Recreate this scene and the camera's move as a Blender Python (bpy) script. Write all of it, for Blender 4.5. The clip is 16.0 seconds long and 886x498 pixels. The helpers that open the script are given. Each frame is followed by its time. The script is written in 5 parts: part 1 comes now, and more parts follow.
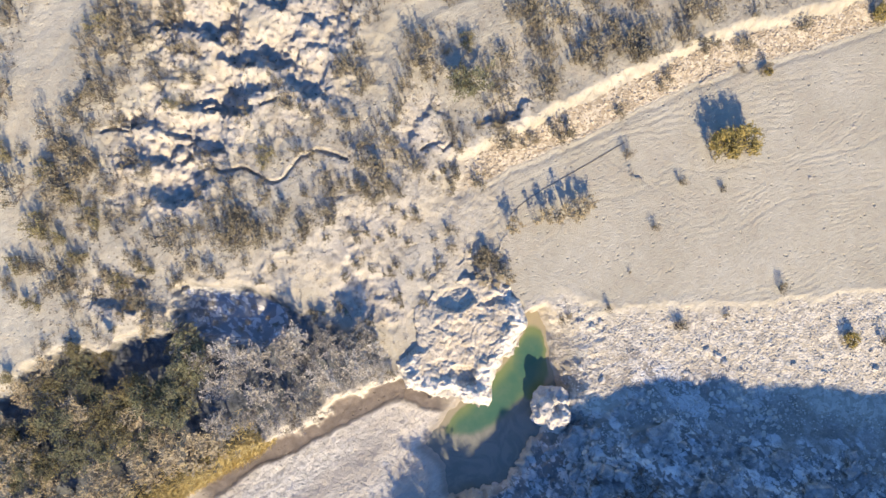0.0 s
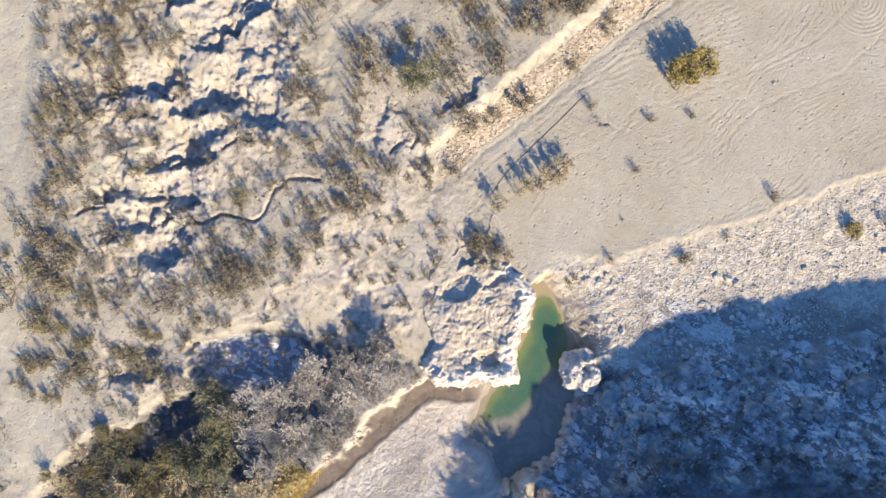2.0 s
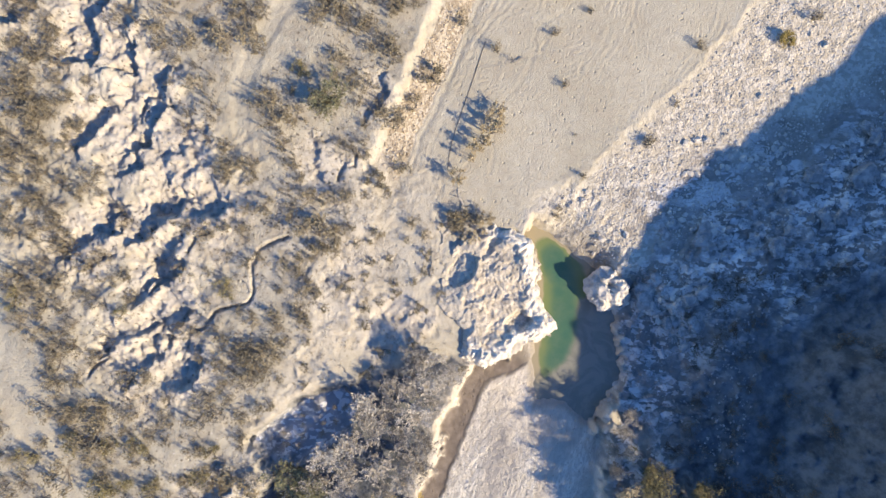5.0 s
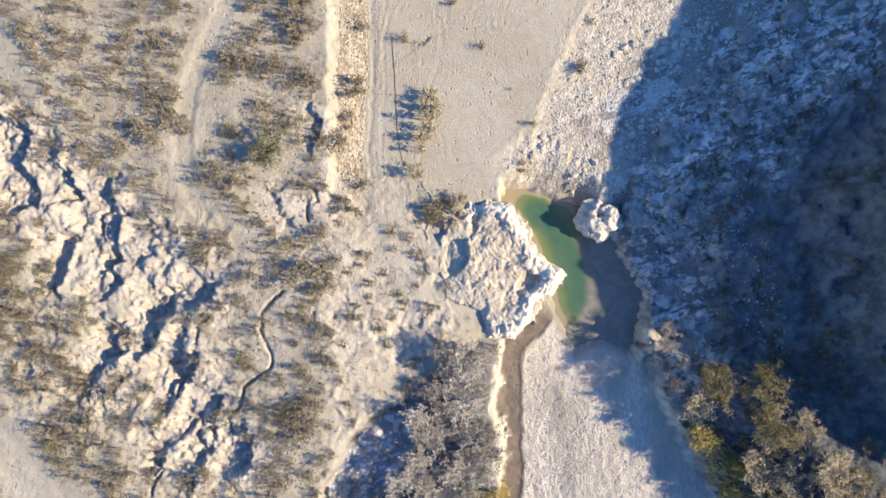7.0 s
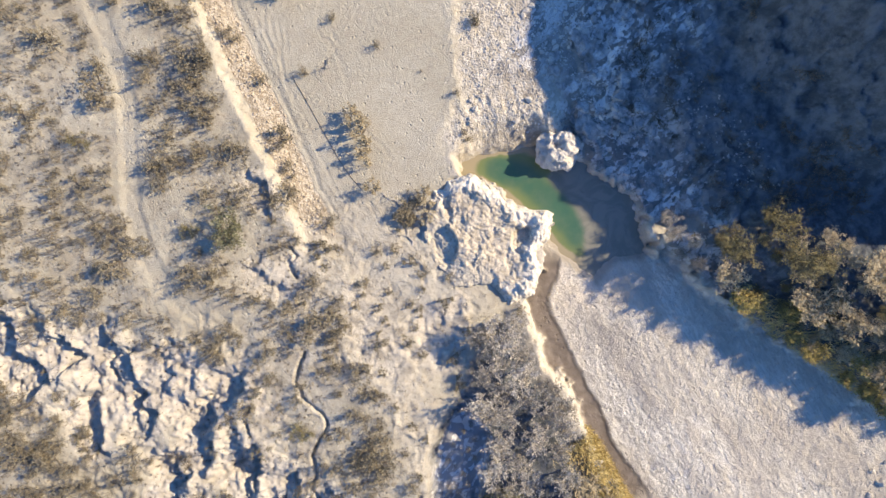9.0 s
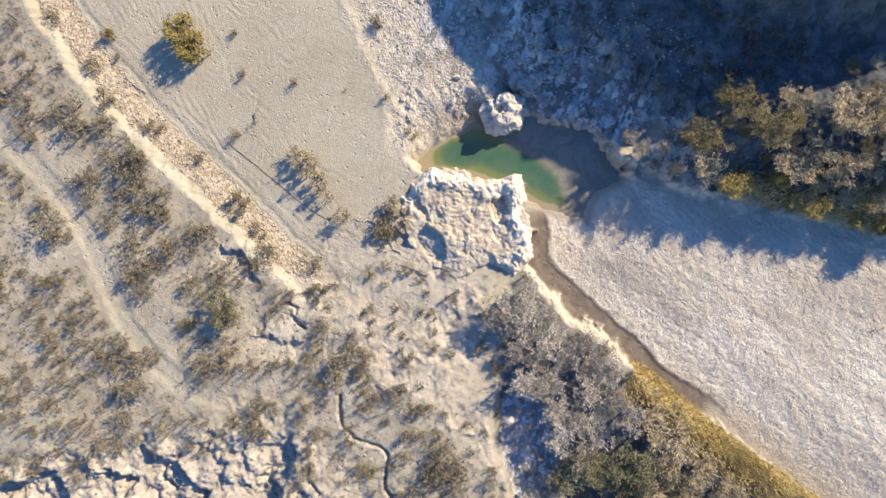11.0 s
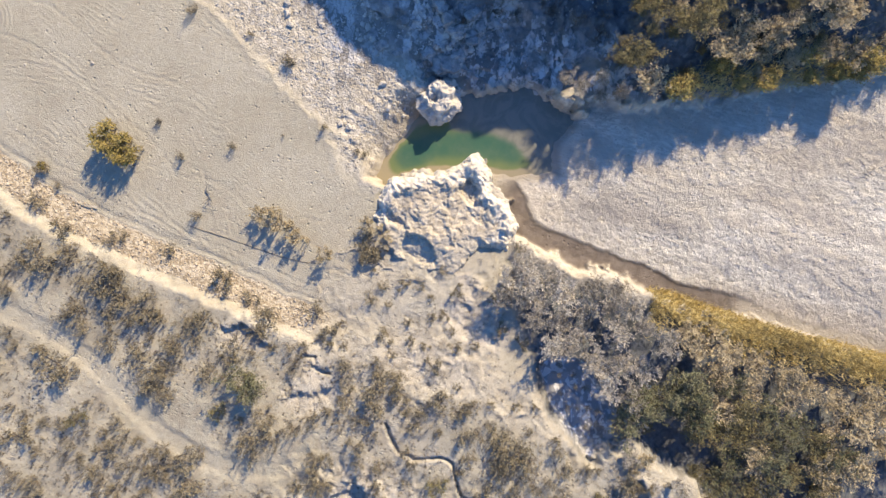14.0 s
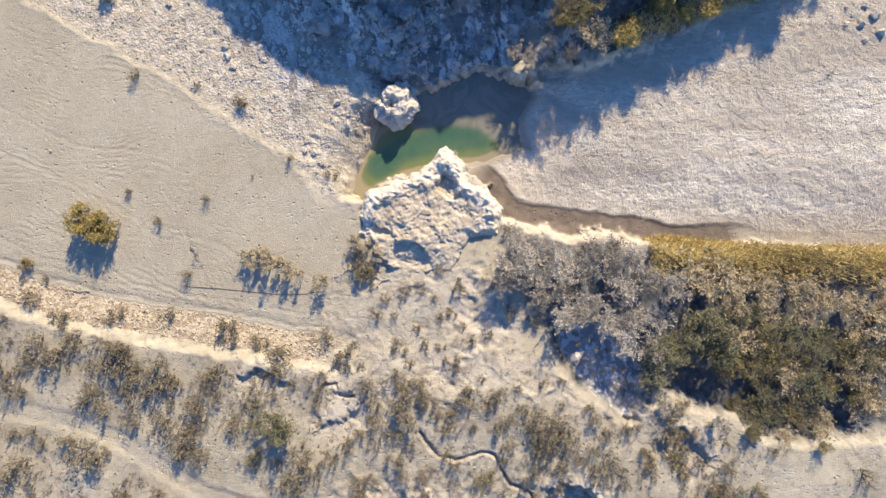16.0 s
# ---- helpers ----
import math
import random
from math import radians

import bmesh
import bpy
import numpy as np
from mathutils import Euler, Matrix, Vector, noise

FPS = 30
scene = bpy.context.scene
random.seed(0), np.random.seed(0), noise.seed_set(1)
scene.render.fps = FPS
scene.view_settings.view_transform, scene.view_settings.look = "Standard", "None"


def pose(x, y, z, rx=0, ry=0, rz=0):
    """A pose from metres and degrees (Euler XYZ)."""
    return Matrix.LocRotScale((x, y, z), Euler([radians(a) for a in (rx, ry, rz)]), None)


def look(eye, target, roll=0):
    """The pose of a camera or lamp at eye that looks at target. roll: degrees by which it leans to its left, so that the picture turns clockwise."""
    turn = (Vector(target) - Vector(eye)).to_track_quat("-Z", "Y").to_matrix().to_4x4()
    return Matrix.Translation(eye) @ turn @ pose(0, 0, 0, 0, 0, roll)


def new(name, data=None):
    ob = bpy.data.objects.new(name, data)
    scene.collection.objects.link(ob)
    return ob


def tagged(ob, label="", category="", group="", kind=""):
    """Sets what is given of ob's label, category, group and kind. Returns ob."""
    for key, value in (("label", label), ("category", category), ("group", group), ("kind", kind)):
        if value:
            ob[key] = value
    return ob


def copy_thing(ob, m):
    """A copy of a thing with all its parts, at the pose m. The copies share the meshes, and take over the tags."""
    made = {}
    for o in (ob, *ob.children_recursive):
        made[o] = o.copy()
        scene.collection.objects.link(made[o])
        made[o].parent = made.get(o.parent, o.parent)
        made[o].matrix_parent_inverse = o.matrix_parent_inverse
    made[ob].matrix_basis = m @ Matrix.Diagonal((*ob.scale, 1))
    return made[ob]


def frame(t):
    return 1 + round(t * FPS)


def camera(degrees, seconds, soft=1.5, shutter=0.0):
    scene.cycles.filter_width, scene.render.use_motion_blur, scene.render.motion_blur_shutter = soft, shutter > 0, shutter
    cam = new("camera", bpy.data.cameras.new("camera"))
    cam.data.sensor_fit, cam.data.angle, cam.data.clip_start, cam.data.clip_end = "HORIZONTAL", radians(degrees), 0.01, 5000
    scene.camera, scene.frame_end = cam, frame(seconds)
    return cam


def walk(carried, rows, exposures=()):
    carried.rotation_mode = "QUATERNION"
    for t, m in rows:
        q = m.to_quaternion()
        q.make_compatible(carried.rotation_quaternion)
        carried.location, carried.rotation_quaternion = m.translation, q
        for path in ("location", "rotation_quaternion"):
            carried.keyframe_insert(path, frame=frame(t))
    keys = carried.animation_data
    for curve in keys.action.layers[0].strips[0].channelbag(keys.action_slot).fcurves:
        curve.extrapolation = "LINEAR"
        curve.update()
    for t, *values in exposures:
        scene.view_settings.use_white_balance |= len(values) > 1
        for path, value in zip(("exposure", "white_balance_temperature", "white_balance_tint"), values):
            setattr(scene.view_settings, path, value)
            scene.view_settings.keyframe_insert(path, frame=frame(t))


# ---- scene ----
# The camera: a drone that looks straight down, turning as it drifts.
cam = camera(72.0, 16.0, soft=1.5)
PATH = [
    (0.0, 0.00, 0.00, 53.66, 0.00),
    (0.5, 0.17, -0.17, 53.68, -3.54),
    (1.0, 0.35, -0.32, 53.68, -7.07),
    (1.5, 0.52, -0.49, 53.72, -10.65),
    (2.0, 0.69, -0.67, 53.73, -14.34),
    (2.5, 0.86, -0.86, 53.76, -18.30),
    (3.0, 1.03, -1.08, 53.78, -22.61),
    (3.5, 1.18, -1.30, 53.80, -27.03),
    (4.0, 1.31, -1.52, 53.82, -31.49),
    (6.5, 1.81, -3.15, 53.89, -57.74),
    (7.0, 1.83, -3.48, 53.94, -63.46),
    (7.5, 1.81, -3.78, 53.96, -69.08),
    (8.0, 1.72, -4.12, 53.98, -75.31),
    (8.5, 1.62, -4.51, 53.98, -82.20),
    (9.0, 1.50, -4.91, 53.97, -89.38),
    (9.5, 1.35, -5.28, 53.94, -96.19),
    (10.0, 1.21, -5.61, 53.87, -101.95),
    (12.5, 0.69, -6.70, 53.74, -121.04),
    (13.0, 0.53, -6.88, 53.64, -124.44),
    (13.5, 0.39, -7.04, 53.61, -127.88),
    (14.0, 0.23, -7.21, 53.59, -131.47),
    (14.5, 0.05, -7.38, 53.58, -135.02),
    (15.0, -0.15, -7.52, 53.57, -138.51),
    (15.5, -0.35, -7.62, 53.56, -141.86),
    (16.0, -0.55, -7.70, 53.58, -145.19),
]
PITCH, ROLL = -0.79, 0.03
EXPOSURE, KELVIN, TINT = 0.85, 7000, 10
walk(cam, [(t, pose(x, y, z, PITCH, ROLL, yaw)) for t, x, y, z, yaw in PATH], [(0.0, EXPOSURE + 0.07, KELVIN, TINT), (4.0, EXPOSURE + 0.04, KELVIN, TINT), (7.5, EXPOSURE + 0.06, KELVIN, TINT), (10.0, EXPOSURE - 0.03, KELVIN + 60, TINT), (13.0, EXPOSURE - 0.06, KELVIN + 120, TINT), (16.0, EXPOSURE - 0.09, KELVIN + 120, TINT)])

# ---- world, sun, exposure ----
SUN_ELEVATION = 30.0
SUN_FROM = Vector((0.31, -0.95, 0)).normalized()  # the side the sun stands on
world = bpy.data.worlds.new("world")
scene.world = world
world.use_nodes = True
wn = world.node_tree.nodes
sky = wn.new("ShaderNodeTexSky")
sky.sky_type, sky.sun_disc = "NISHITA", False
sky.sun_elevation = radians(SUN_ELEVATION)
sky.sun_rotation = math.atan2(SUN_FROM.x, SUN_FROM.y)
sky.air_density, sky.dust_density, sky.ozone_density = 1.0, 0.0, 4.0
clear = wn.new("ShaderNodeHueSaturation")  # a deep blue desert sky
clear.inputs["Saturation"].default_value, clear.inputs["Hue"].default_value = 1.2, 0.511
world.node_tree.links.new(sky.outputs["Color"], clear.inputs["Color"])
world.node_tree.links.new(clear.outputs["Color"], wn["Background"].inputs["Color"])
wn["Background"].inputs["Strength"].default_value = 0.145
sun = new("sun", bpy.data.lights.new("sun", "SUN"))
sun.data.energy, sun.data.angle, sun.data.color = 4.6, radians(0.6), (1.0, 0.84, 0.62)
up = math.tan(radians(SUN_ELEVATION))
sun.matrix_world = look((SUN_FROM.x * 60, SUN_FROM.y * 60, 60 * up), (0, 0, 0))


# ---- materials ----
class Nodes:
    """Short names for building a node material."""

    def __init__(self, name, roughness=0.9, specular=0.2):
        self.mat = bpy.data.materials.new(name)
        self.mat.use_nodes = True
        self.tree = self.mat.node_tree
        self.bsdf = self.tree.nodes["Principled BSDF"]
        self.bsdf.inputs["Roughness"].default_value = roughness
        self.bsdf.inputs["Specular IOR Level"].default_value = specular
        self.place = self.add("ShaderNodeNewGeometry").outputs["Position"]

    def add(self, kind, **values):
        node = self.tree.nodes.new(kind)
        if "operation" in values:
            node.operation = values["operation"]
        if "feature" in values:
            node.feature = values["feature"]
        if "interpolation_type" in values:
            node.interpolation_type = values["interpolation_type"]
        if "data_type" in values:
            node.data_type = values["data_type"]
        if "attribute_name" in values:
            node.attribute_name = values["attribute_name"]
        return node

    def put(self, socket, value):
        if isinstance(value, bpy.types.NodeSocket):
            self.tree.links.new(value, socket)
        elif isinstance(value, tuple) and len(value) == 3 and socket.type == "RGBA":
            socket.default_value = (*value, 1)
        else:
            socket.default_value = value

    def noise(self, scale, detail=4.0, rough=0.6, where=None, warp=0.0):
        n = self.add("ShaderNodeTexNoise")
        self.put(n.inputs["Vector"], where or self.place)
        n.inputs["Scale"].default_value, n.inputs["Detail"].default_value = scale, detail
        n.inputs["Roughness"].default_value, n.inputs["Distortion"].default_value = rough, warp
        return n.outputs["Fac"]

    def cells(self, scale, where=None, feature="F1", out="Distance"):
        n = self.add("ShaderNodeTexVoronoi", feature=feature)
        self.put(n.inputs["Vector"], where or self.place)
        n.inputs["Scale"].default_value = scale
        return n.outputs[out]

    def stretch(self, sx, sy, sz, turn=0.0):
        n = self.add("ShaderNodeMapping")
        self.put(n.inputs["Vector"], self.place)
        n.vector_type = "TEXTURE"  # turns first, then stretches along the turned axes
        n.inputs["Scale"].default_value = tuple(1 / max(k, 1e-4) for k in (sx, sy, sz))
        n.inputs["Rotation"].default_value = (0, 0, radians(-turn))
        return n.outputs["Vector"]

    def math(self, op, a, b=0.0, c=0.0):
        n = self.add("ShaderNodeMath", operation=op)
        for s, v in zip(n.inputs, (a, b, c)):
            self.put(s, v)
        return n.outputs[0]

    def ramp(self, fac, lo, hi, to_lo=0.0, to_hi=1.0):
        n = self.add("ShaderNodeMapRange", interpolation_type="SMOOTHSTEP")
        for s, v in zip(n.inputs, (fac, lo, hi, to_lo, to_hi)):
            self.put(s, v)
        return n.outputs[0]

    def mix(self, fac, a, b):
        n = self.add("ShaderNodeMix", data_type="RGBA")
        self.put(n.inputs[0], fac), self.put(n.inputs[6], a), self.put(n.inputs[7], b)
        return n.outputs[2]

    def attr(self, name):
        n = self.add("ShaderNodeAttribute", attribute_name=name)
        s = self.add("ShaderNodeSeparateColor")
        self.put(s.inputs[0], n.outputs["Color"])
        return s.outputs

    def done(self, colour, height=None, strength=0.5, distance=0.05):
        self.put(self.bsdf.inputs["Base Color"], colour)
        if height is not None:
            b = self.add("ShaderNodeBump")
            b.inputs["Strength"].default_value, b.inputs["Distance"].default_value = strength, distance
            self.put(b.inputs["Height"], height)
            self.put(self.bsdf.inputs["Normal"], b.outputs["Normal"])
        return self.mat


def ground_material():
    m = Nodes("dry_earth", 0.95, 0.1)
    pebbly, mud, bar = m.attr("kind_a")[:3]
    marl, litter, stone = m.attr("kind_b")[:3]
    growth_shade, damp, tip = m.attr("kind_c")[:3]
    upper, slope, rubble = m.attr("kind_d")[:3]
    big, fine, grain = m.noise(0.12, 4), m.noise(1.3, 5, 0.65), m.noise(14.0, 3, 0.7)
    sand = m.mix(m.ramp(big, 0.35, 0.65), (0.418, 0.39, 0.305), (0.488, 0.462, 0.373))
    sand = m.mix(m.ramp(fine, 0.3, 0.75, 0.0, 0.5), sand, (0.35, 0.305, 0.235))
    # fine wind lines and drag marks on the flat
    lines = m.noise(1.0, 4, 0.65, m.stretch(0.7, 4.0, 1, -27), 1.8)
    cross = m.noise(1.0, 3, 0.6, m.stretch(3.4, 0.4, 1, 40), 1.2)
    lines = m.math("MULTIPLY_ADD", m.math("SUBTRACT", cross, 0.5), m.ramp(m.noise(0.09, 2), 0.48, 0.6), m.math("MULTIPLY", lines, m.ramp(m.noise(0.07, 2, 0.5, m.stretch(1, 1, 1, 15)), 0.40, 0.58)))
    # arcs of turning wheels and small footprints
    arcs = 0.0
    for cx, cy, r0, r1, pitch in ((13.0, -13.0, 15.0, 21.0, 12.0), (30.0, 26.0, 14.0, 22.0, 11.0), (38.0, -8.0, 8.0, 19.0, 14.0)):
        far = m.add("ShaderNodeVectorMath", operation="DISTANCE")
        m.put(far.inputs[0], m.place)
        far.inputs[1].default_value = (cx, cy, 0.0)
        r = m.math("MULTIPLY_ADD", m.noise(0.35, 2), 1.6, far.outputs["Value"])
        band = m.math("MULTIPLY", m.ramp(r, r0, r0 + 2), m.ramp(r, r1 - 2, r1, 1.0, 0.0))
        broken = m.math("MULTIPLY", band, m.ramp(m.noise(0.28, 3, 0.6, m.stretch(1, 1, 1, cx)), 0.48, 0.62))
        arcs = m.math("MULTIPLY_ADD", m.math("SINE", m.math("MULTIPLY", r, pitch)), m.math("MULTIPLY", broken, 0.09), arcs)
    dents = m.math("MULTIPLY", m.ramp(m.cells(1.25), 0.07, 0.17, -1.0, 0.0), m.ramp(m.noise(0.11, 3), 0.36, 0.52))
    arcs = m.math("MULTIPLY_ADD", dents, 1.1, arcs)
    trod = m.math("MULTIPLY", m.ramp(m.cells(1.0, m.stretch(1.5, 3.4, 1, -33)), 0.10, 0.30, -1.0, 0.0), m.ramp(m.noise(1.0, 3, 0.6, m.stretch(0.09, 0.3, 1, -33)), 0.45, 0.58))
    arcs = m.math("MULTIPLY_ADD", trod, 0.4, arcs)
    # rings of a walked labyrinth
    away = m.add("ShaderNodeVectorMath", operation="DISTANCE")
    m.put(away.inputs[0], m.place)
    away.inputs[1].default_value = (41.6, 10.4, 0.0)
    rings = m.math("MULTIPLY", m.math("SINE", m.math("MULTIPLY", away.outputs["Value"], 16.5)), m.ramp(away.outputs["Value"], 2.9, 3.2, 0.12, 0.0))
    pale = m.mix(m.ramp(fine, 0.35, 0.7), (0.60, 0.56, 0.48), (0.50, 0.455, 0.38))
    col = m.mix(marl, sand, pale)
    col = m.mix(m.ramp(m.noise(0.45, 5, 0.7), 0.45, 0.68, 0.0, 0.35), col, (0.41, 0.36, 0.275))
    specks = m.math("MULTIPLY", m.ramp(m.noise(6.0, 4, 0.75), 0.57, 0.66), m.ramp(m.noise(0.5, 3), 0.35, 0.6, 0.1, 0.5))
    col = m.mix(specks, col, (0.235, 0.20, 0.155))
    chips = m.cells(3.2, feature="F1", out="Color")
    chip = m.add("ShaderNodeSeparateColor")
    m.put(chip.inputs[0], chips)
    pebble_col = m.mix(m.ramp(chip.outputs[0], 0.2, 0.9), (0.43, 0.39, 0.315), (0.60, 0.555, 0.465))
    pebble_col = m.mix(slope, pebble_col, m.mix(m.ramp(chip.outputs[1], 0.1, 0.9), (0.33, 0.265, 0.18), (0.62, 0.54, 0.41)))
    col = m.mix(pebbly, col, pebble_col)
    # crumbs of dead plants, and small pale clods, between the shrubs
    for size, share, tone in ((1.7, 0.45, (0.17, 0.145, 0.11)), (3.4, 0.55, (0.20, 0.17, 0.13)), (2.6, 0.8, (0.62, 0.57, 0.48))):
        spot = m.add("ShaderNodeTexVoronoi")
        m.put(spot.inputs["Vector"], m.stretch(1, 1, 0, 13 * size))
        spot.inputs["Scale"].default_value = size
        pick = m.add("ShaderNodeSeparateColor")
        m.put(pick.inputs[0], spot.outputs["Color"])
        blot = m.ramp(m.math("MULTIPLY_ADD", m.noise(7.0, 3, 0.7), 0.25, spot.outputs["Distance"]), 0.25, 0.34, 1.0, 0.0)
        blot = m.math("MULTIPLY", blot, m.math("GREATER_THAN", pick.outputs[0], share))
        col = m.mix(m.math("MULTIPLY", m.math("MULTIPLY", blot, upper), 0.9), col, tone)
    flow = m.noise(1.0, 6, 0.75, m.stretch(0.9, 3.2, 1, -32), 0.8)
    bar_col = m.mix(m.ramp(flow, 0.38, 0.62), (0.55, 0.515, 0.435), (0.79, 0.75, 0.655))
    bar_col = m.mix(m.ramp(m.noise(1.0, 3, 0.5, m.stretch(0.05, 0.24, 1, -32)), 0.42, 0.58, 0.0, 0.75), bar_col, (0.50, 0.45, 0.375))
    bar_col = m.mix(tip, bar_col, m.mix(m.ramp(flow, 0.35, 0.65), (0.60, 0.55, 0.46), (0.74, 0.69, 0.60)))
    col = m.mix(bar, col, bar_col)
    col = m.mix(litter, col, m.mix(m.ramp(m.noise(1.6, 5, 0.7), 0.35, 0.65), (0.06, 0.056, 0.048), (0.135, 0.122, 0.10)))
    rock_col = m.mix(m.ramp(m.noise(1.0, 4, 0.6, m.stretch(0.5, 1.1, 0.7, 38), 0.4), 0.47, 0.53), (0.22, 0.215, 0.205), (0.56, 0.55, 0.53))
    bent = m.add("ShaderNodeVectorMath", operation="MULTIPLY_ADD")
    shift = m.add("ShaderNodeTexNoise")
    m.put(shift.inputs["Vector"], m.place)
    shift.inputs["Scale"].default_value, shift.inputs["Detail"].default_value = 1.6, 5.0
    m.put(bent.inputs[0], shift.outputs["Color"])
    bent.inputs[1].default_value = (0.9, 0.9, 0.9)
    m.put(bent.inputs[2], m.stretch(0.75, 1.3, 1.0, 40))
    plate = m.add("ShaderNodeSeparateColor")
    m.put(plate.inputs[0], m.cells(1.15, bent.outputs["Vector"], out="Color"))
    joint = m.ramp(m.cells(1.15, bent.outputs["Vector"], "DISTANCE_TO_EDGE"), 0.0, 0.07, 1.0, 0.0)
    rock_col = m.mix(m.ramp(plate.outputs[0], 0.52, 0.6), rock_col, (0.60, 0.59, 0.565))
    rock_col = m.mix(m.ramp(plate.outputs[1], 0.70, 0.76), rock_col, (0.20, 0.19, 0.175))
    rock_col = m.mix(m.math("MULTIPLY", joint, 0.6), rock_col, (0.16, 0.155, 0.145))
    chip2 = m.add("ShaderNodeSeparateColor")
    m.put(chip2.inputs[0], m.cells(2.4, bent.outputs["Vector"], out="Color"))
    rock_col = m.mix(m.ramp(chip2.outputs[0], 0.80, 0.86, 0.0, 0.8), rock_col, (0.68, 0.67, 0.64))
    rock_col = m.mix(m.ramp(chip2.outputs[1], 0.78, 0.84, 0.0, 0.4), rock_col, (0.17, 0.165, 0.15))
    rock_col = m.mix(m.ramp(m.noise(0.22, 5, 0.62), 0.50, 0.58, 0.0, 0.8), rock_col, (0.27, 0.245, 0.22))
    col = m.mix(stone, col, rock_col)
    # dark scrub tone with the blue-grey shade of hillside and thicket painted in
    growth_shade_col = m.mix(m.ramp(m.noise(0.7, 5, 0.7), 0.35, 0.65), (0.068, 0.078, 0.085), (0.145, 0.16, 0.172))
    col = m.mix(growth_shade, col, growth_shade_col)
    white = m.add("ShaderNodeSeparateColor")
    m.put(white.inputs[0], m.cells(2.8, bent.outputs["Vector"], out="Color"))
    col = m.mix(rubble, col, m.mix(m.ramp(white.outputs[0], 0.62, 0.75), (0.40, 0.41, 0.42), (0.82, 0.82, 0.80)))
    col = m.mix(damp, col, m.mix(m.ramp(fine, 0.3, 0.7), (0.21, 0.185, 0.15), (0.31, 0.275, 0.225)))
    col = m.mix(mud, col, m.mix(m.ramp(fine, 0.3, 0.7), (0.165, 0.138, 0.113), (0.225, 0.19, 0.158)))
    m.put(m.bsdf.inputs["Roughness"], m.ramp(mud, 0.0, 1.0, 0.95, 0.55))
    h = m.math("ADD", m.math("MULTIPLY", m.math("SUBTRACT", lines, 0.3), 0.32), m.math("ADD", rings, arcs))
    h = m.math("MULTIPLY_ADD", m.noise(4.5, 5, 0.8), 0.55, h)
    h = m.math("MULTIPLY_ADD", grain, 0.25, h)
    cob = m.math("SUBTRACT", 0.6, m.cells(5.0))
    h = m.math("MULTIPLY_ADD", m.math("MULTIPLY", cob, pebbly), 0.8, h)
    wave = m.math("SUBTRACT", 0.6, m.cells(1.0, m.stretch(5.2, 3.2, 1, -32)))
    h = m.math("MULTIPLY_ADD", m.math("MULTIPLY", wave, bar), 0.42, h)
    h = m.math("MULTIPLY_ADD", m.math("MULTIPLY", m.math("ADD", flow, m.math("MULTIPLY", m.noise(4.2, 5, 0.75), 2.0)), bar), 1.0, h)
    h = m.math("MULTIPLY_ADD", m.math("MULTIPLY", m.noise(2.5, 6, 0.8), m.math("ADD", m.math("MULTIPLY", stone, 0.45), m.math("MULTIPLY", marl, 0.2))), 1.6, h)
    h = m.math("MULTIPLY_ADD", m.math("MULTIPLY", m.noise(6.0, 6, 0.8), marl), 1.5, h)
    h = m.math("MULTIPLY_ADD", m.noise(2.2, 6, 0.8), m.ramp(m.math("ADD", m.math("ADD", pebbly, bar), mud), 0.0, 0.6, 0.9, 0.0), h)
    return m.done(col, h, 0.9, 0.10)


# ---- the land: one height function ----
def hash2(ix, iy, seed):
    n = (ix * 374761393 + iy * 668265263 + seed * 982451653) & 0x7FFFFFFF
    n = ((n ^ (n >> 13)) * 1274126177) & 0x7FFFFFFF
    return ((n ^ (n >> 16)) & 0xFFFF) / 65535.0


def value_noise(x, y, seed):
    ix, iy = np.floor(x).astype(np.int64), np.floor(y).astype(np.int64)
    fx, fy = x - ix, y - iy
    fx, fy = fx * fx * fx * (fx * (fx * 6 - 15) + 10), fy * fy * fy * (fy * (fy * 6 - 15) + 10)
    a, b = hash2(ix, iy, seed), hash2(ix + 1, iy, seed)
    c, d = hash2(ix, iy + 1, seed), hash2(ix + 1, iy + 1, seed)
    return (a + (b - a) * fx) * (1 - fy) + (c + (d - c) * fx) * fy


def fbm(x, y, size, octaves=4, gain=0.5, seed=0):
    """About -1 to 1, with features of the given size in metres."""
    total, amp, norm = 0.0, 1.0, 0.0
    for k in range(octaves):
        f = 2.03 ** k / size
        ca, sa = math.cos(0.6 * k), math.sin(0.6 * k)
        total = total + amp * (2 * value_noise((x * ca - y * sa) * f + 17.3 * k, (x * sa + y * ca) * f - 9.1 * k, seed + k) - 1)
        norm, amp = norm + amp, amp * gain
    return total / norm * 1.6


def ridged(x, y, size, octaves=4, seed=0):
    total, amp, norm = 0.0, 1.0, 0.0
    for k in range(octaves):
        n = 1 - np.abs(fbm(x + 31 * k, y - 17 * k, size / 2.1 ** k, 1, 0.5, seed + 11 * k))
        total, norm, amp = total + amp * n, norm + amp, amp * 0.5
    return total / norm


def smooth(e0, e1, v):
    t = np.clip((v - e0) / (e1 - e0), 0, 1)
    return t * t * (3 - 2 * t)


def line_distance(x, y, pts):
    """Distance to a line of points, and on which side (positive: to its left)."""
    best = np.full(np.shape(x), 1e9)
    side = np.zeros(np.shape(x))
    for (ax, ay), (bx, by) in zip(pts, pts[1:]):
        dx, dy = bx - ax, by - ay
        t = np.clip(((x - ax) * dx + (y - ay) * dy) / (dx * dx + dy * dy), 0, 1)
        d = np.hypot(x - ax - t * dx, y - ay - t * dy)
        s = dx * (y - ay) - dy * (x - ax)
        near = d < best - 1e-9
        best, side = np.where(near, d, best), np.where(near, s, side)
    return best, np.sign(side)


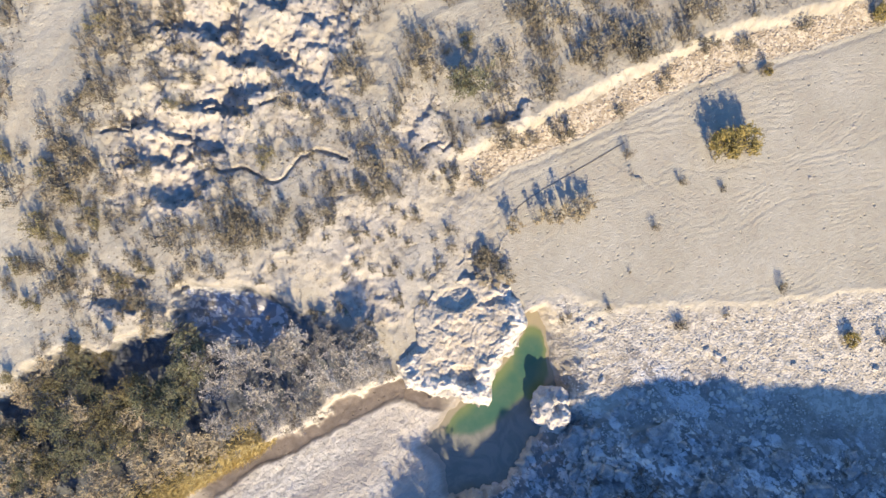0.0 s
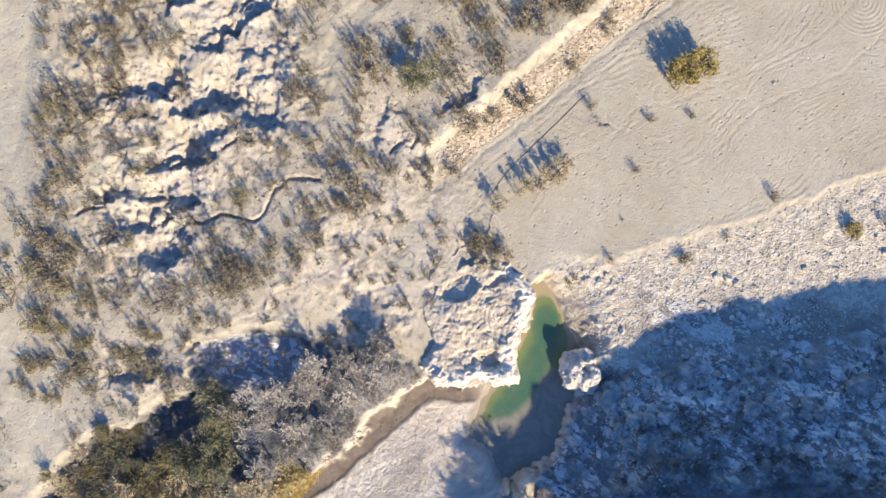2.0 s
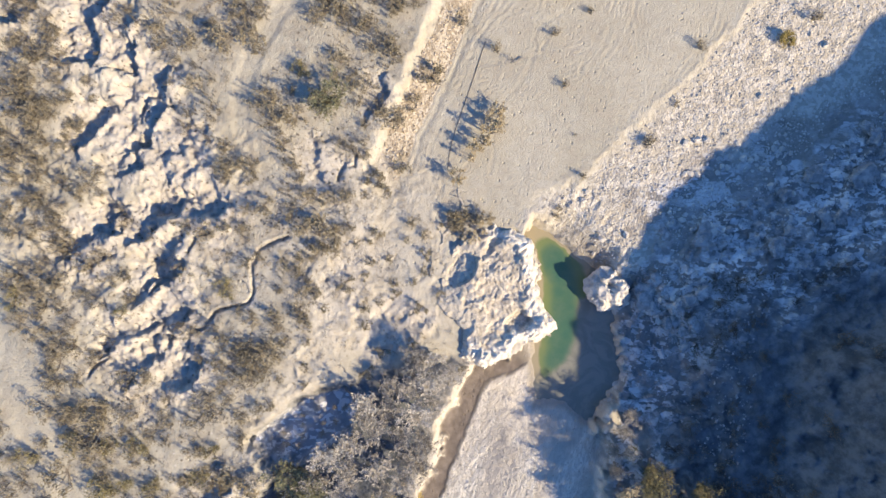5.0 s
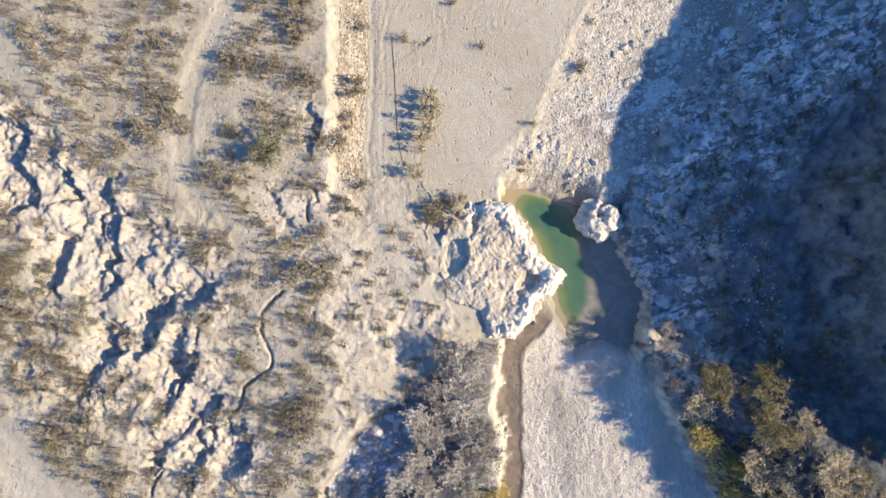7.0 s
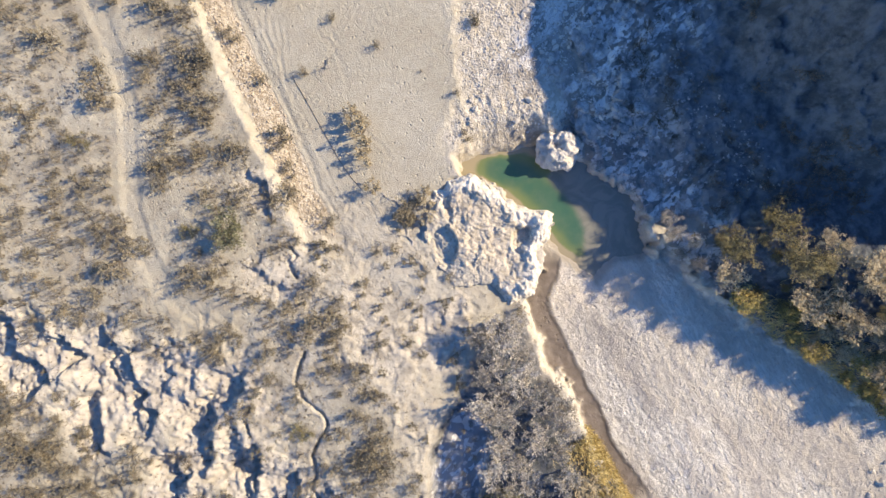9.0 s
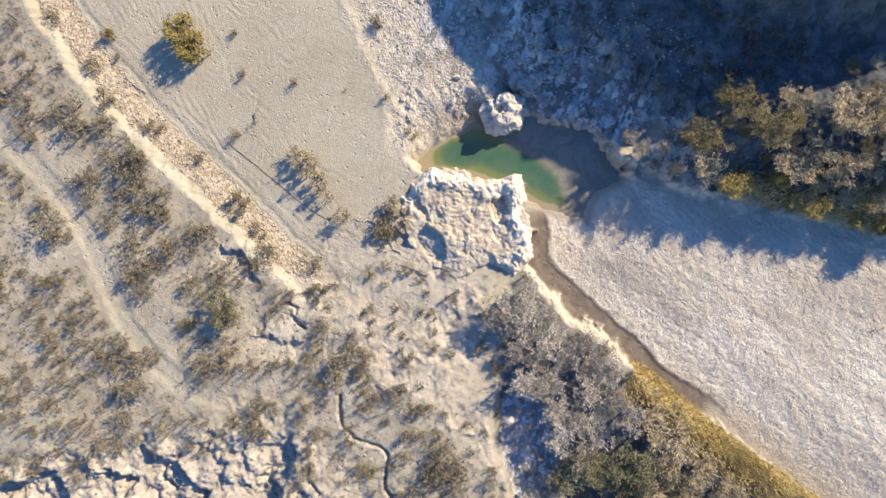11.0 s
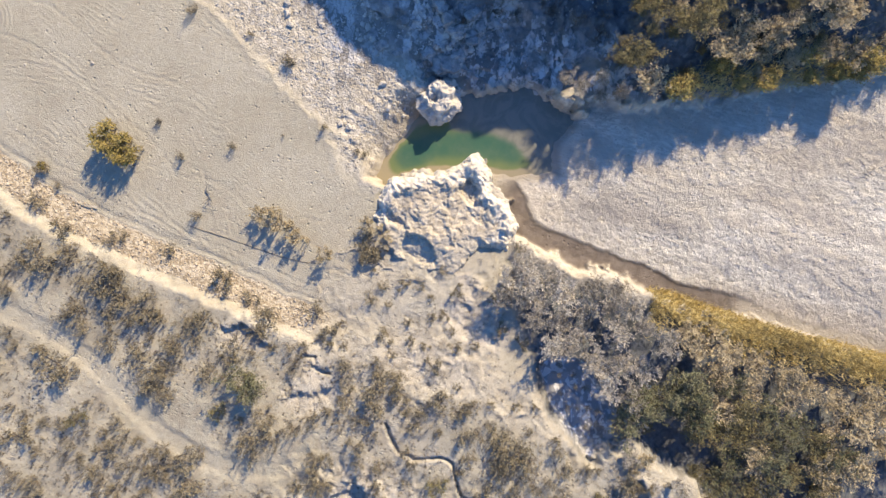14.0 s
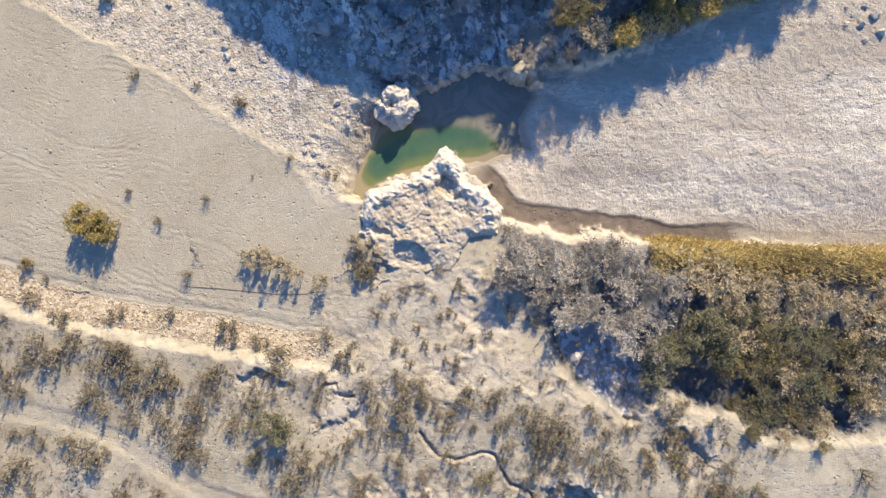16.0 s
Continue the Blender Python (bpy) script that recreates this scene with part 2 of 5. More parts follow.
def area_distance(x, y, pts):
    """Signed distance to a closed outline: negative inside."""
    d, _ = line_distance(x, y, pts + pts[:1])
    inside = np.zeros(np.shape(x), bool)
    for (ax, ay), (bx, by) in zip(pts, pts[1:] + pts[:1]):
        if ay == by:
            continue
        cross = ((ay > y) != (by > y)) & (x < (bx - ax) * (y - ay) / (by - ay) + ax)
        inside ^= cross
    return np.where(inside, -d, d)


RIVER = [(-70, -52), (-33, -29.3), (-26.2, -24.4), (-17.6, -19.3), (-13.1, -17.0), (-10.6, -15.5), (-8.9, -14.2), (-6.6, -13.3), (-3.7, -12.6),
         (-1.2, -14.0), (1.5, -13.8), (3.3, -14.2), (4.5, -12.0), (5.7, -10.3), (7.0, -7.6), (7.6, -6.4), (8.6, -6.4), (9.3, -8.6), (9.3, -10.3), (10.5, -13.2),
         (9.2, -17.5), (7.9, -19.2), (6.0, -22.4), (4.0, -23.2), (1.8, -23.6), (0.0, -25.5), (-2.2, -27.7), (-4.5, -30.8), (-7.8, -35.8), (-11.9, -42.1), (-30, -72)]
POOL = [(7.4, -6.2), (8.8, -6.2), (9.6, -8.6), (9.6, -10.3), (10.8, -13.2), (9.4, -17.8), (8.1, -19.4), (6.2, -22.6), (3.9, -23.5), (1.2, -24.6), (0.3, -23.4),
        (0.2, -20.8), (-1.9, -18.9), (-1.0, -17.6), (0.5, -16.0), (1.6, -14.6), (3.4, -14.0), (4.7, -11.8), (5.9, -10.1), (7.0, -7.8)]
WET = [(-60, -46), (-33.9, -30.6), (-27.5, -26.0), (-22.1, -22.9), (-17.4, -20.0), (-13.1, -17.9), (-10.2, -16.3), (-6.4, -14.5), (-3.4, -13.7), (-1.2, -14.6), (1.0, -14.9)]
HILL_FOOT = [(-30, -72), (-11.9, -42.1), (-7.8, -35.8), (-4.5, -30.8), (0.0, -25.5), (4.0, -23.2), (6.5, -21.0), (9.2, -17.5), (12.5, -15.2), (17.0, -14.6), (23.0, -15.6), (29, -17.6), (36, -19.5), (46, -21), (120, -26)]
BANK_CREST = [(120, 62), (46, 25.6), (33.5, 20.8), (29.7, 19.7), (24.8, 18.6), (21.6, 17.4), (19.1, 16.3), (15.5, 14.8), (12.7, 13.2), (9.9, 12.0), (6.8, 10.5), (4.5, 9.6), (3.0, 8.7), (0.5, 7.6), (-3, 5.0), (-9, 2.0), (-17, -1.5), (-24, -5.0), (-30, -8.0), (-36, -11.5), (-48, -18), (-120, -40)]
HOLLOW = [(-60, -26), (-38, -13.2), (-36.0, -11.9), (-33.1, -10.4), (-29.1, -9.3), (-26.1, -8.6), (-23.6, -7.6), (-22.8, -5.4), (-22.0, -3.8), (-18.1, -4.0), (-15.5, -4.8), (-13.2, -5.9), (-10.5, -7.2), (-7.2, -8.3), (-5.2, -10.6), (-8.8, -13.0), (-9.2, -14.6), (-13.2, -17.6), (-18, -20.6), (-33, -30), (-60, -46)]
ROCK = [(-0.4, -4.0), (2.6, -3.5), (5.6, -4.1), (6.9, -5.2), (7.1, -7.2), (5.9, -9.8), (4.7, -11.4), (4.4, -12.6), (3.6, -14.3), (2.2, -14.1), (0.6, -12.9), (-1.4, -13.2), (-3.4, -12.7), (-3.9, -10.8), (-2.6, -9.2), (-2.4, -6.2)]
GULLIES = [(-31, 8), (-29, 2.0), (-19, 1.0), (-17, 6.5), (-8.5, 10), (-5.0, 13), (-5.6, 23), (-3.0, 36), (-6, 60), (-30, 60), (-16, 36), (-15.0, 25), (-24, 21.5), (-26, 14)]
# eroded hollows, steep on the sun's side and worn back on the other: depth, width of the worn side, outline
SCARPS = [
    (1.0, 1.3, [(-26.6, 7.6), (-25.6, 8.1), (-24.3, 8.1), (-22.7, 7.8), (-22.3, 6.9), (-22.9, 6.5), (-25.3, 6.6), (-26.5, 6.7)]),
    (1.1, 0.9, [(-21.4, 7.4), (-21.1, 8.6), (-20.6, 9.2), (-20.1, 8.9), (-19.7, 8.1), (-20.3, 7.4), (-21.2, 7.2)]),
    (1.1, 1.2, [(-24.3, 4.1), (-23.1, 4.5), (-22.1, 5.2), (-21.6, 4.5), (-21.5, 3.3), (-23.6, 3.2)]),
    (1.0, 0.25, [(-26.9, 10.3), (-25.2, 10.8), (-23.8, 10.4), (-21.6, 9.7), (-21.6, 9.0), (-22.5, 9.1), (-23.8, 9.8), (-25.0, 10.2), (-26.7, 10.0)]),
    (1.45, 1.2, [(-19.1, 13.3), (-17.9, 13.5), (-16.5, 12.8), (-16.5, 11.3), (-17.1, 10.8), (-19.1, 11.2), (-19.3, 11.8)]),
    (1.0, 1.3, [(-23.4, 19.3), (-22.1, 19.6), (-20.5, 19.5), (-19.1, 18.6), (-19.8, 17.6), (-21.1, 18.4), (-22.9, 18.6)]),
    (1.2, 1.2, [(-19.2, 18.6), (-17.9, 19.2), (-17.5, 18.3), (-17.3, 17.0), (-16.0, 16.5), (-14.5, 16.7), (-13.6, 15.7), (-14.6, 14.8), (-17.0, 15.5), (-18.1, 15.5), (-18.3, 17.0), (-19.8, 17.6)]),
    (0.9, 3.0, [(-13.8, 15.6), (-12.4, 14.5), (-11.2, 13.9), (-10.4, 12.7), (-11.4, 12.4), (-12.6, 13.3), (-14.4, 14.9)]),
    (1.1, 1.3, [(-16.1, 25.3), (-15.1, 26.1), (-13.7, 26.9), (-13.2, 25.6), (-14.3, 24.6), (-15.3, 24.6)]),
    (0.9, 1.2, [(-10.3, 25.8), (-9.0, 25.7), (-7.1, 24.7), (-7.7, 23.9), (-8.7, 24.0), (-10.5, 24.3), (-11.0, 25.2)]),
    (1.2, 0.9, [(-12.4, 24.5), (-10.2, 23.9), (-8.9, 22.6), (-10.8, 22.0), (-12.1, 21.3), (-13.0, 21.5), (-12.8, 23.2)]),
    (1.0, 1.2, [(-14.8, 22.4), (-13.9, 21.8), (-12.8, 21.3), (-14.2, 20.4), (-15.2, 20.6)]),
    (0.55, 0.8, [(-12.2, 20.6), (-10.8, 19.6), (-10.0, 18.8), (-11.7, 19.2)]),
    (0.6, 0.8, [(-11.9, 18.1), (-10.2, 17.2), (-11.4, 16.7)]),
    (0.35, 0.3, [(-23.2, 16.4), (-20.5, 16.3), (-20.7, 15.9), (-23.1, 15.9)]),
    (1.3, 1.4, [(-4.5, 38.0), (-6.4, 34.6), (-5.2, 33.8), (-6.3, 32.7), (-8.2, 32.8), (-9.5, 30.9), (-10.8, 29.1), (-11.9, 30.2), (-10.7, 32.2), (-9.2, 33.7), (-8.0, 36.5), (-6.5, 39.0)]),
    (1.1, 1.0, [(-7.4, 29.2), (-7.5, 28.0), (-9.0, 26.7), (-10.0, 27.6), (-9.6, 28.6)]),
    (0.55, 0.5, [(-2.9, 9.2), (-2.8, 10.3), (-1.9, 11.2), (-1.2, 11.5), (-1.9, 10.2), (-2.2, 9.2)]),
    (0.35, 0.6, [(-1.9, 8.2), (-1.8, 9.2), (-0.7, 9.0), (-0.9, 8.4)]),
    (0.7, 0.4, [(4.5, 10.7), (5.4, 11.7), (6.3, 12.2), (6.1, 10.9), (5.0, 10.1)]),
    (0.5, 0.8, [(-9.0, -4.6), (-7.6, -3.9), (-6.2, -5.2), (-6.0, -6.2), (-7.4, -5.6)]),
    (0.45, 0.6, [(-6.3, -3.8), (-5.4, -3.4), (-4.4, -5.0), (-4.2, -6.0), (-5.4, -5.2)]),
    (0.8, 0.8, [(-29.6, -4.4), (-28.2, -3.6), (-26.4, -4.2), (-26.6, -5.6), (-29.4, -5.6)]),
    (1.3, 1.6, [(-16.5, 42.5), (-12.0, 41.0), (-10.5, 37.0), (-13.5, 36.0), (-16.5, 38.5)]),
]
# sunken floors in the overgrown hollow
GLADES = [(1.5, [(-22.4, -4.4), (-19.4, -4.5), (-16.9, -5.2), (-14.3, -6.4), (-14.1, -8.0), (-15.9, -8.9), (-19.5, -8.6), (-21.8, -8.1)]),
          (0.6, [(-28.8, -9.4), (-25.0, -9.2), (-24.2, -8.4), (-23.4, -10.2), (-25.3, -11.3), (-28.6, -11.4)])]
# hollows in the top of the ledge
BASINS = [(0.45, 0.7, [(-0.4, -5.4), (0.0, -4.4), (1.0, -4.1), (2.2, -4.4), (2.6, -5.1), (1.8, -5.8), (0.3, -5.9)]),
          (0.6, 0.4, [(0.7, -11.6), (1.3, -11.0), (2.5, -11.2), (2.8, -12.0), (1.0, -12.2)]),
          (0.25, 0.4, [(3.3, -5.4), (4.0, -5.2), (5.5, -4.7), (6.3, -4.9), (6.2, -5.3), (4.2, -5.8)])]
GULLY_LINES = [[(-5.5, 40), (-6.7, 34.6), (-10.3, 32.0), (-8.6, 27.6), (-8.0, 25.4), (-12.3, 23.6), (-15.2, 25.4)], [(-9.4, 19.8), (-11.4, 14.2), (-15.0, 16.2), (-19.5, 16.6), (-22.6, 19.4)],
               [(-17.6, 12.6), (-20.6, 9.0), (-24.8, 7.6), (-23.0, 4.6)], [(-12.4, 23.4), (-12.2, 20.0), (-15.6, 16.4)]]
CRACKS = [[(-8.6, 7.2), (-11.0, 7.5), (-12.5, 7.0), (-13.3, 5.8), (-14.6, 5.0), (-15.9, 5.6), (-17.0, 6.1), (-19.1, 6.2)],
          [(-29.4, 9.3), (-28.4, 9.5), (-27.1, 9.4), (-26.8, 10.1)],
          [(-1.9, 8.0), (-0.9, 8.6), (0.2, 7.9), (0.8, 8.6)], [(-21.8, 5.3), (-20.4, 6.2), (-19.3, 6.2)], [(-20.6, 11.2), (-19.4, 11.2), (-19.0, 10.6)], [(-15.6, 11.6), (-14.4, 12.2), (-13.2, 11.6)]]
TRACK = [(60, 44), (30, 28.5), (23.5, 26.2), (19.8, 24.7), (16.6, 23.4), (12.8, 22.5), (8.1, 22.3), (3.9, 22.0), (0.6, 21.0), (-1.7, 19.8), (-3.7, 18.3), (-5.1, 16.7), (-5.6, 14.3)]
WEST_TRACK = [(-41, -40), (-37.8, -14), (-37.2, 0.3), (-34.8, 11.2), (-33.4, 17.1), (-30.5, 24), (-26, 40)]
DEEP = [(8.2, -10.0), (7.4, -12.4), (5.6, -14.6), (3.2, -16.8), (2.2, -17.6)]
RUTS = [[(1.5, 2.4), (5, 3.4), (9, 5.7), (14, 8.2), (20, 11.2), (30, 15.8), (44, 21)], [(13.6, 7.2), (15.7, 6.1), (18.1, 4.9), (21, 5.6)], [(22.7, 10.6), (24, 12.2), (27, 13.4), (33, 14.6)], [(-4, 2.2), (0, 1.6), (4, 0.2), (8, 0.6)],
        [(25, 1), (30, 3.6), (38, 5.2), (46, 9)], [(9, -1.5), (14, 3.4), (19, 5.9), (24, 6.2), (33, 8.2), (44, 12)]]
# sheaves of fine tyre lines: half width and the line
SHEAVES = [(1.5, [(4.9, 4.0), (2.2, 2.3), (-0.6, 1.4), (-2.6, 1.1)]), (1.5, [(36.9, 14.1), (30.7, 12.9), (26.1, 11.9), (23.3, 10.9)]), (1.0, [(20.3, 10.0), (17.1, 9.7), (13.9, 9.0)]), (0.9, [(16.2, 3.1), (18.8, 4.3), (19.5, 6.2), (19.3, 9.4)]), (1.2, [(23.0, 11.9), (19.0, 11.8), (15.9, 10.4), (11.6, 7.9)]), (1.0, [(24.3, 9.5), (18.4, 5.6), (14.9, 5.8), (11.6, 7.4)]), (1.4, [(37.4, 11.3), (31.8, 6.7), (27.8, 3.5), (21.2, 0.8)]), (1.6, [(41.6, -0.4), (35.9, -2.6), (31.2, -5.3), (25.7, -6.1)]), (0.9, [(20.9, 6.3), (16.7, 4.3), (12.9, 1.7)])]


def scarp_depth(x, y, pts, worn_back, wall=0.10, grow=0.0):
    """How far down a hollow's floor lies (0 to 1), how near its steep rim is, and the distance to the outline."""
    d = area_distance(x, y, pts) - grow
    best, worn = np.full(np.shape(x), 1e9), np.zeros(np.shape(x))
    turn = sum(ax * by - bx * ay for (ax, ay), (bx, by) in zip(pts, pts[1:] + pts[:1]))
    for (ax, ay), (bx, by) in zip(pts, pts[1:] + pts[:1]):
        dx, dy = bx - ax, by - ay
        t = np.clip(((x - ax) * dx + (y - ay) * dy) / (dx * dx + dy * dy), 0, 1)
        e = np.hypot(x - ax - t * dx, y - ay - t * dy)
        out = (dy * -SUN_FROM.x - dx * -SUN_FROM.y) * (1 if turn > 0 else -1) / math.hypot(dx, dy)
        near = e < best
        best, worn = np.where(near, e, best), np.where(near, min(1.0, max(0.0, 0.5 + 1.2 * out)), worn)
    width = wall + worn_back * worn
    return 1 - smooth(-wall, 1.0, np.where(d < 0, d, d / width)), (1 - worn) * np.exp(-((np.clip(d, 0, None) / 0.9) ** 2)) * (d > -0.1), d


def land(x, y):
    """Height, and the weights of the ground's kinds, at arrays of places."""
    wx, wy = x + 0.75 * fbm(x, y, 2.4, 4, 0.62, 3), y + 0.75 * fbm(x, y, 2.4, 4, 0.62, 7)
    near = np.exp(-((np.hypot(x, y + 5) / 70.0) ** 4))
    # sand flat and the upper terrace
    d_bank, s_bank = line_distance(x + 0.3 * (wx - x), y + 0.3 * (wy - y), BANK_CREST)
    d_bank = d_bank * -s_bank  # positive on the upper side
    width = 3.5 + 2.5 * smooth(2, -10, x)
    built = smooth(-4, 2.5, x)
    terrace = smooth(-width - 0.6, 0.8, d_bank) * (1 - built) + built * (0.36 * smooth(-3.6, -1.0, d_bank) + 0.64 * smooth(-1.0, -0.05, d_bank + 0.25 * fbm(x, y, 0.8, 3, 0.6, 199)))
    rise = 1.15 + 0.5 * smooth(0, 30, d_bank)
    z = rise * terrace
    z = z + 0.16 * fbm(x, y, 9, 3, 0.5, 1) * (0.2 + terrace) + 0.035 * fbm(x, y, 1.0, 4, 0.65, 2) * (0.15 + terrace)
    z = z + 0.5 * smooth(5, -4, x) * smooth(-12, -2, y) * (1 - terrace)
    # pale lip along the crest of the bank
    lip = smooth(-1.0, -0.75, d_bank + 0.3 * fbm(x, y, 0.9, 3, 0.6, 197)) * smooth(0.15, -0.1, d_bank) * smooth(-1.0, 4, x)
    slope = smooth(-3.7, -3.3, d_bank) * smooth(-0.8, -1.15, d_bank) * smooth(-1, 4, x)
    z = z - 0.07 * np.exp(-((d_bank + 3.9) / 0.25) ** 2) * smooth(2, 6, x)
    # mounds and hollows of the gullied ground
    d_gul = area_distance(wx, wy, GULLIES)
    gul = smooth(1.5, -2.5, d_gul)
    knobs = ridged(wx, wy, 6.5, 4, 21)
    z = z + gul * (0.42 * (knobs - 0.62) + 0.16 * fbm(x, y, 1.2, 4, 0.65, 23) + 0.22 * (ridged(wx, wy, 1.3, 3, 187) - 0.6) * smooth(-0.2, 0.5, fbm(x, y, 5, 2, 0.5, 189)))
    z = z + 0.5 * gul * (ridged(wx + 0.3 * fbm(x, y, 0.9, 2, 0.6, 213), wy, 3.1, 3, 47) - 0.66) * smooth(-0.5, 0.3, fbm(x, y, 8, 2, 0.5, 215))
    chan = np.minimum.reduce([line_distance(x + 1.2 * (wx - x), y + 1.2 * (wy - y), pts)[0] for pts in GULLY_LINES])
    spur = chan - 0.8 - 1.7 * fbm(wx, wy, 2.6, 5, 0.68, 40)
    cut = smooth(0.95, -0.75, spur)
    z = z - cut * (0.30 + 0.2 * fbm(x, y, 1.3, 4, 0.7, 42)) + 0.15 * gul * (ridged(wx, wy, 1.5, 3, 46) - 0.6) + 0.10 * np.exp(-((spur - 0.5) / 0.5) ** 2) * gul
    nick = smooth(0.08, -0.16, fbm(wx, wy, 1.9, 4, 0.6, 44) + 0.42) * gul
    z = z - 0.12 * nick
    worn = np.zeros(np.shape(x))
    sx, sy = x + 0.7 * (wx - x) + 0.3 * fbm(x, y, 0.8, 3, 0.65, 181), y + 0.7 * (wy - y) + 0.3 * fbm(x, y, 0.8, 3, 0.65, 183)
    for depth, back, pts in SCARPS:
        px, py = [p[0] for p in pts], [p[1] for p in pts]
        m = (x > min(px) - 4) & (x < max(px) + 4) & (y > min(py) - 4) & (y < max(py) + 5)
        if not m.any():
            continue
        low, crown, d = scarp_depth(sx[m], sy[m], pts, back + 0.5, 0.25, 0.3)
        rill = 0.9 + 0.45 * fbm(x[m], y[m], 1.3, 4, 0.65, 185)
        z[m] = z[m] - 0.6 * depth * low * rill + 0.28 * depth * crown * rill
        worn[m] = np.maximum(worn[m], 1.3 * smooth(back + 0.9, 0.2, d))
    for pts in CRACKS:
        d, s = line_distance(x + 0.4 * (wx - x), y + 0.4 * (wy - y), pts)
        z = z - 0.45 * smooth(0.20, 0.05, d) * (0.5 + 0.5 * smooth(-0.9, -0.1, fbm(x, y, 2.2, 2, 0.5, 66))) - 0.05 * smooth(1.0, 0.0, d) * (s > 0)
        worn = np.maximum(worn, 0.7 * smooth(0.6, 0.2, d))
    # cloddy ground beyond the gullies
    clods = smooth(6.5, 3.5, np.hypot((x + 21.5) / 0.75, y - 25.5)) + smooth(4.0, 2.0, np.hypot(x + 26.0, (y - 19.0) / 1.4))
    z = z + np.clip(clods, 0, 1) * (0.34 * (ridged(wx, wy, 1.7, 3, 209) - 0.62) + 0.12 * fbm(x, y, 0.7, 3, 0.6, 211))
    # rough small scarps on the broken ground between terrace and rock
    rough = smooth(-14, -8, x) * smooth(8, 2, x) * smooth(12, 6, y) * smooth(-13, -6, y)
    z = z + rough * (0.18 * (ridged(wx, wy, 2.4, 4, 61) - 0.6) - 0.09 * smooth(0.02, -0.12, fbm(wx, wy, 1.5, 4, 0.6, 63) + 0.42))
    rim = smooth(3.5, 0.6, np.abs(d_bank + 2.0)) * smooth(0, -6, x)
    z = z + rim * 0.38 * (ridged(wx, wy, 2.4, 4, 67) - 0.6)
    for pts in RUTS:
        d, _ = line_distance(x + 0.3 * (wx - x) + 0.8 * fbm(x, y, 9, 2, 0.5, 133), y + 0.3 * (wy - y) + 0.8 * fbm(x, y, 9, 2, 0.5, 135), pts)
        z = z - 0.018 * smooth(0.20, 0.1, d) + 0.010 * np.exp(-((d - 0.32) / 0.1) ** 2)
    for half, pts in SHEAVES:
        d, s = line_distance(x + 0.5 * fbm(x, y, 6, 2, 0.5, 137), y + 0.5 * fbm(x, y, 6, 2, 0.5, 139), pts)
        z = z + 0.017 * np.sin(d * s * math.tau / 0.6 + 2.5 * fbm(x, y, 3.5, 2, 0.5, 145)) * smooth(half, half - 0.4, d) * smooth(-0.1, 0.45, fbm(x, y, 2.0, 3, 0.6, 143)) * (1 - terrace)
    # tracks worn into the ground
    d_tr, _ = line_distance(x, y, TRACK)
    d_we, _ = line_distance(x, y, WEST_TRACK)
    track = np.maximum(smooth(1.1, 0.4, d_tr), smooth(2.4, 0.9, d_we))
    z = z - 0.12 * track
    # overgrown hollow beside the river
    d_hol = area_distance(wx, wy, HOLLOW)
    hollow = smooth(0.9, -0.9, d_hol)
    z = z * (1 - hollow) + hollow * (-1.35 + 1.25 * smooth(-23.5, -20.5, x) + 0.35 * fbm(x, y, 3, 3, 0.5, 31))
    for depth, pts in GLADES:
        low, _, _ = scarp_depth(x + 0.7 * (wx - x), y + 0.7 * (wy - y), pts, 0.7, 0.25)
        z = z - depth * low * hollow
    # rock ledge over the pool
    d_rock = area_distance(wx * 0.5 + x * 0.5, wy * 0.5 + y * 0.5, ROCK)
    rock = smooth(-0.2, -0.9, d_rock)
    z = z * (1 - rock) - 0.9 * rock
    # pebbly margin towards the hill
    margin_line = -4.0 - 1.6 * smooth(9, 15, x) + 1.4 * smooth(27, 38, x) + 0.8 * (wy - y)
    pebbly = smooth(0.8, -1.8, y - margin_line) * smooth(8.2, 10.8, x + 0.5 * (wx - x))
    z = z + 0.07 * np.exp(-((y - margin_line) / 0.3) ** 2) * smooth(9, 12, x)
    z = z - 0.12 * pebbly + 0.06 * pebbly * fbm(x, y, 0.9, 3, 0.6, 71)
    # the hill
    d_h, s_h = line_distance(wx, wy, HILL_FOOT)
    d_h = d_h * -s_h  # positive up the hill
    crest = np.interp(x, (0, 4, 6, 9, 13, 17, 21, 27, 34, 46), (4.8, 11.8, 13.6, 13.6, 13.6, 13.6, 14.8, 16.9, 17.8, 18.5)) + 0.5 * fbm(x, y, 9, 4, 0.6, 51)
    low = 3.7 * smooth(0, 8, d_h)
    ramp = 0.20 * np.clip(d_h, 0, 13)
    wall = smooth(12.5, 22.5, d_h) * (crest - 2.6)
    east = smooth(0.5, 6.0, x - 0.06 * d_h)
    back = smooth(30, 80, d_h)
    hill = np.where(d_h > 0, (low * (1 - east) + (ramp + wall) * east) * (1 - back) + 3.0 * back, 0.0)
    on_hill = smooth(-0.3, 1.0, d_h)
    crag = ridged(wx, wy, 4.2, 4, 81) - 0.6
    hill = hill + on_hill * near * (0.38 * crag + 0.12 * fbm(x, y, 1.1, 3, 0.6, 83)) * smooth(0, 3, d_h)
    bx, by = wx + 0.9 * fbm(x, y, 1.5, 3, 0.6, 85), wy + 0.9 * fbm(x, y, 1.5, 3, 0.6, 87)
    block = hash2(np.floor((bx - 0.8 * by) / 2.1).astype(np.int64), np.floor((by + 0.8 * bx) / 1.1).astype(np.int64), 5)
    small = hash2(np.floor(by / 0.45).astype(np.int64), np.floor(bx / 0.6).astype(np.int64), 9)
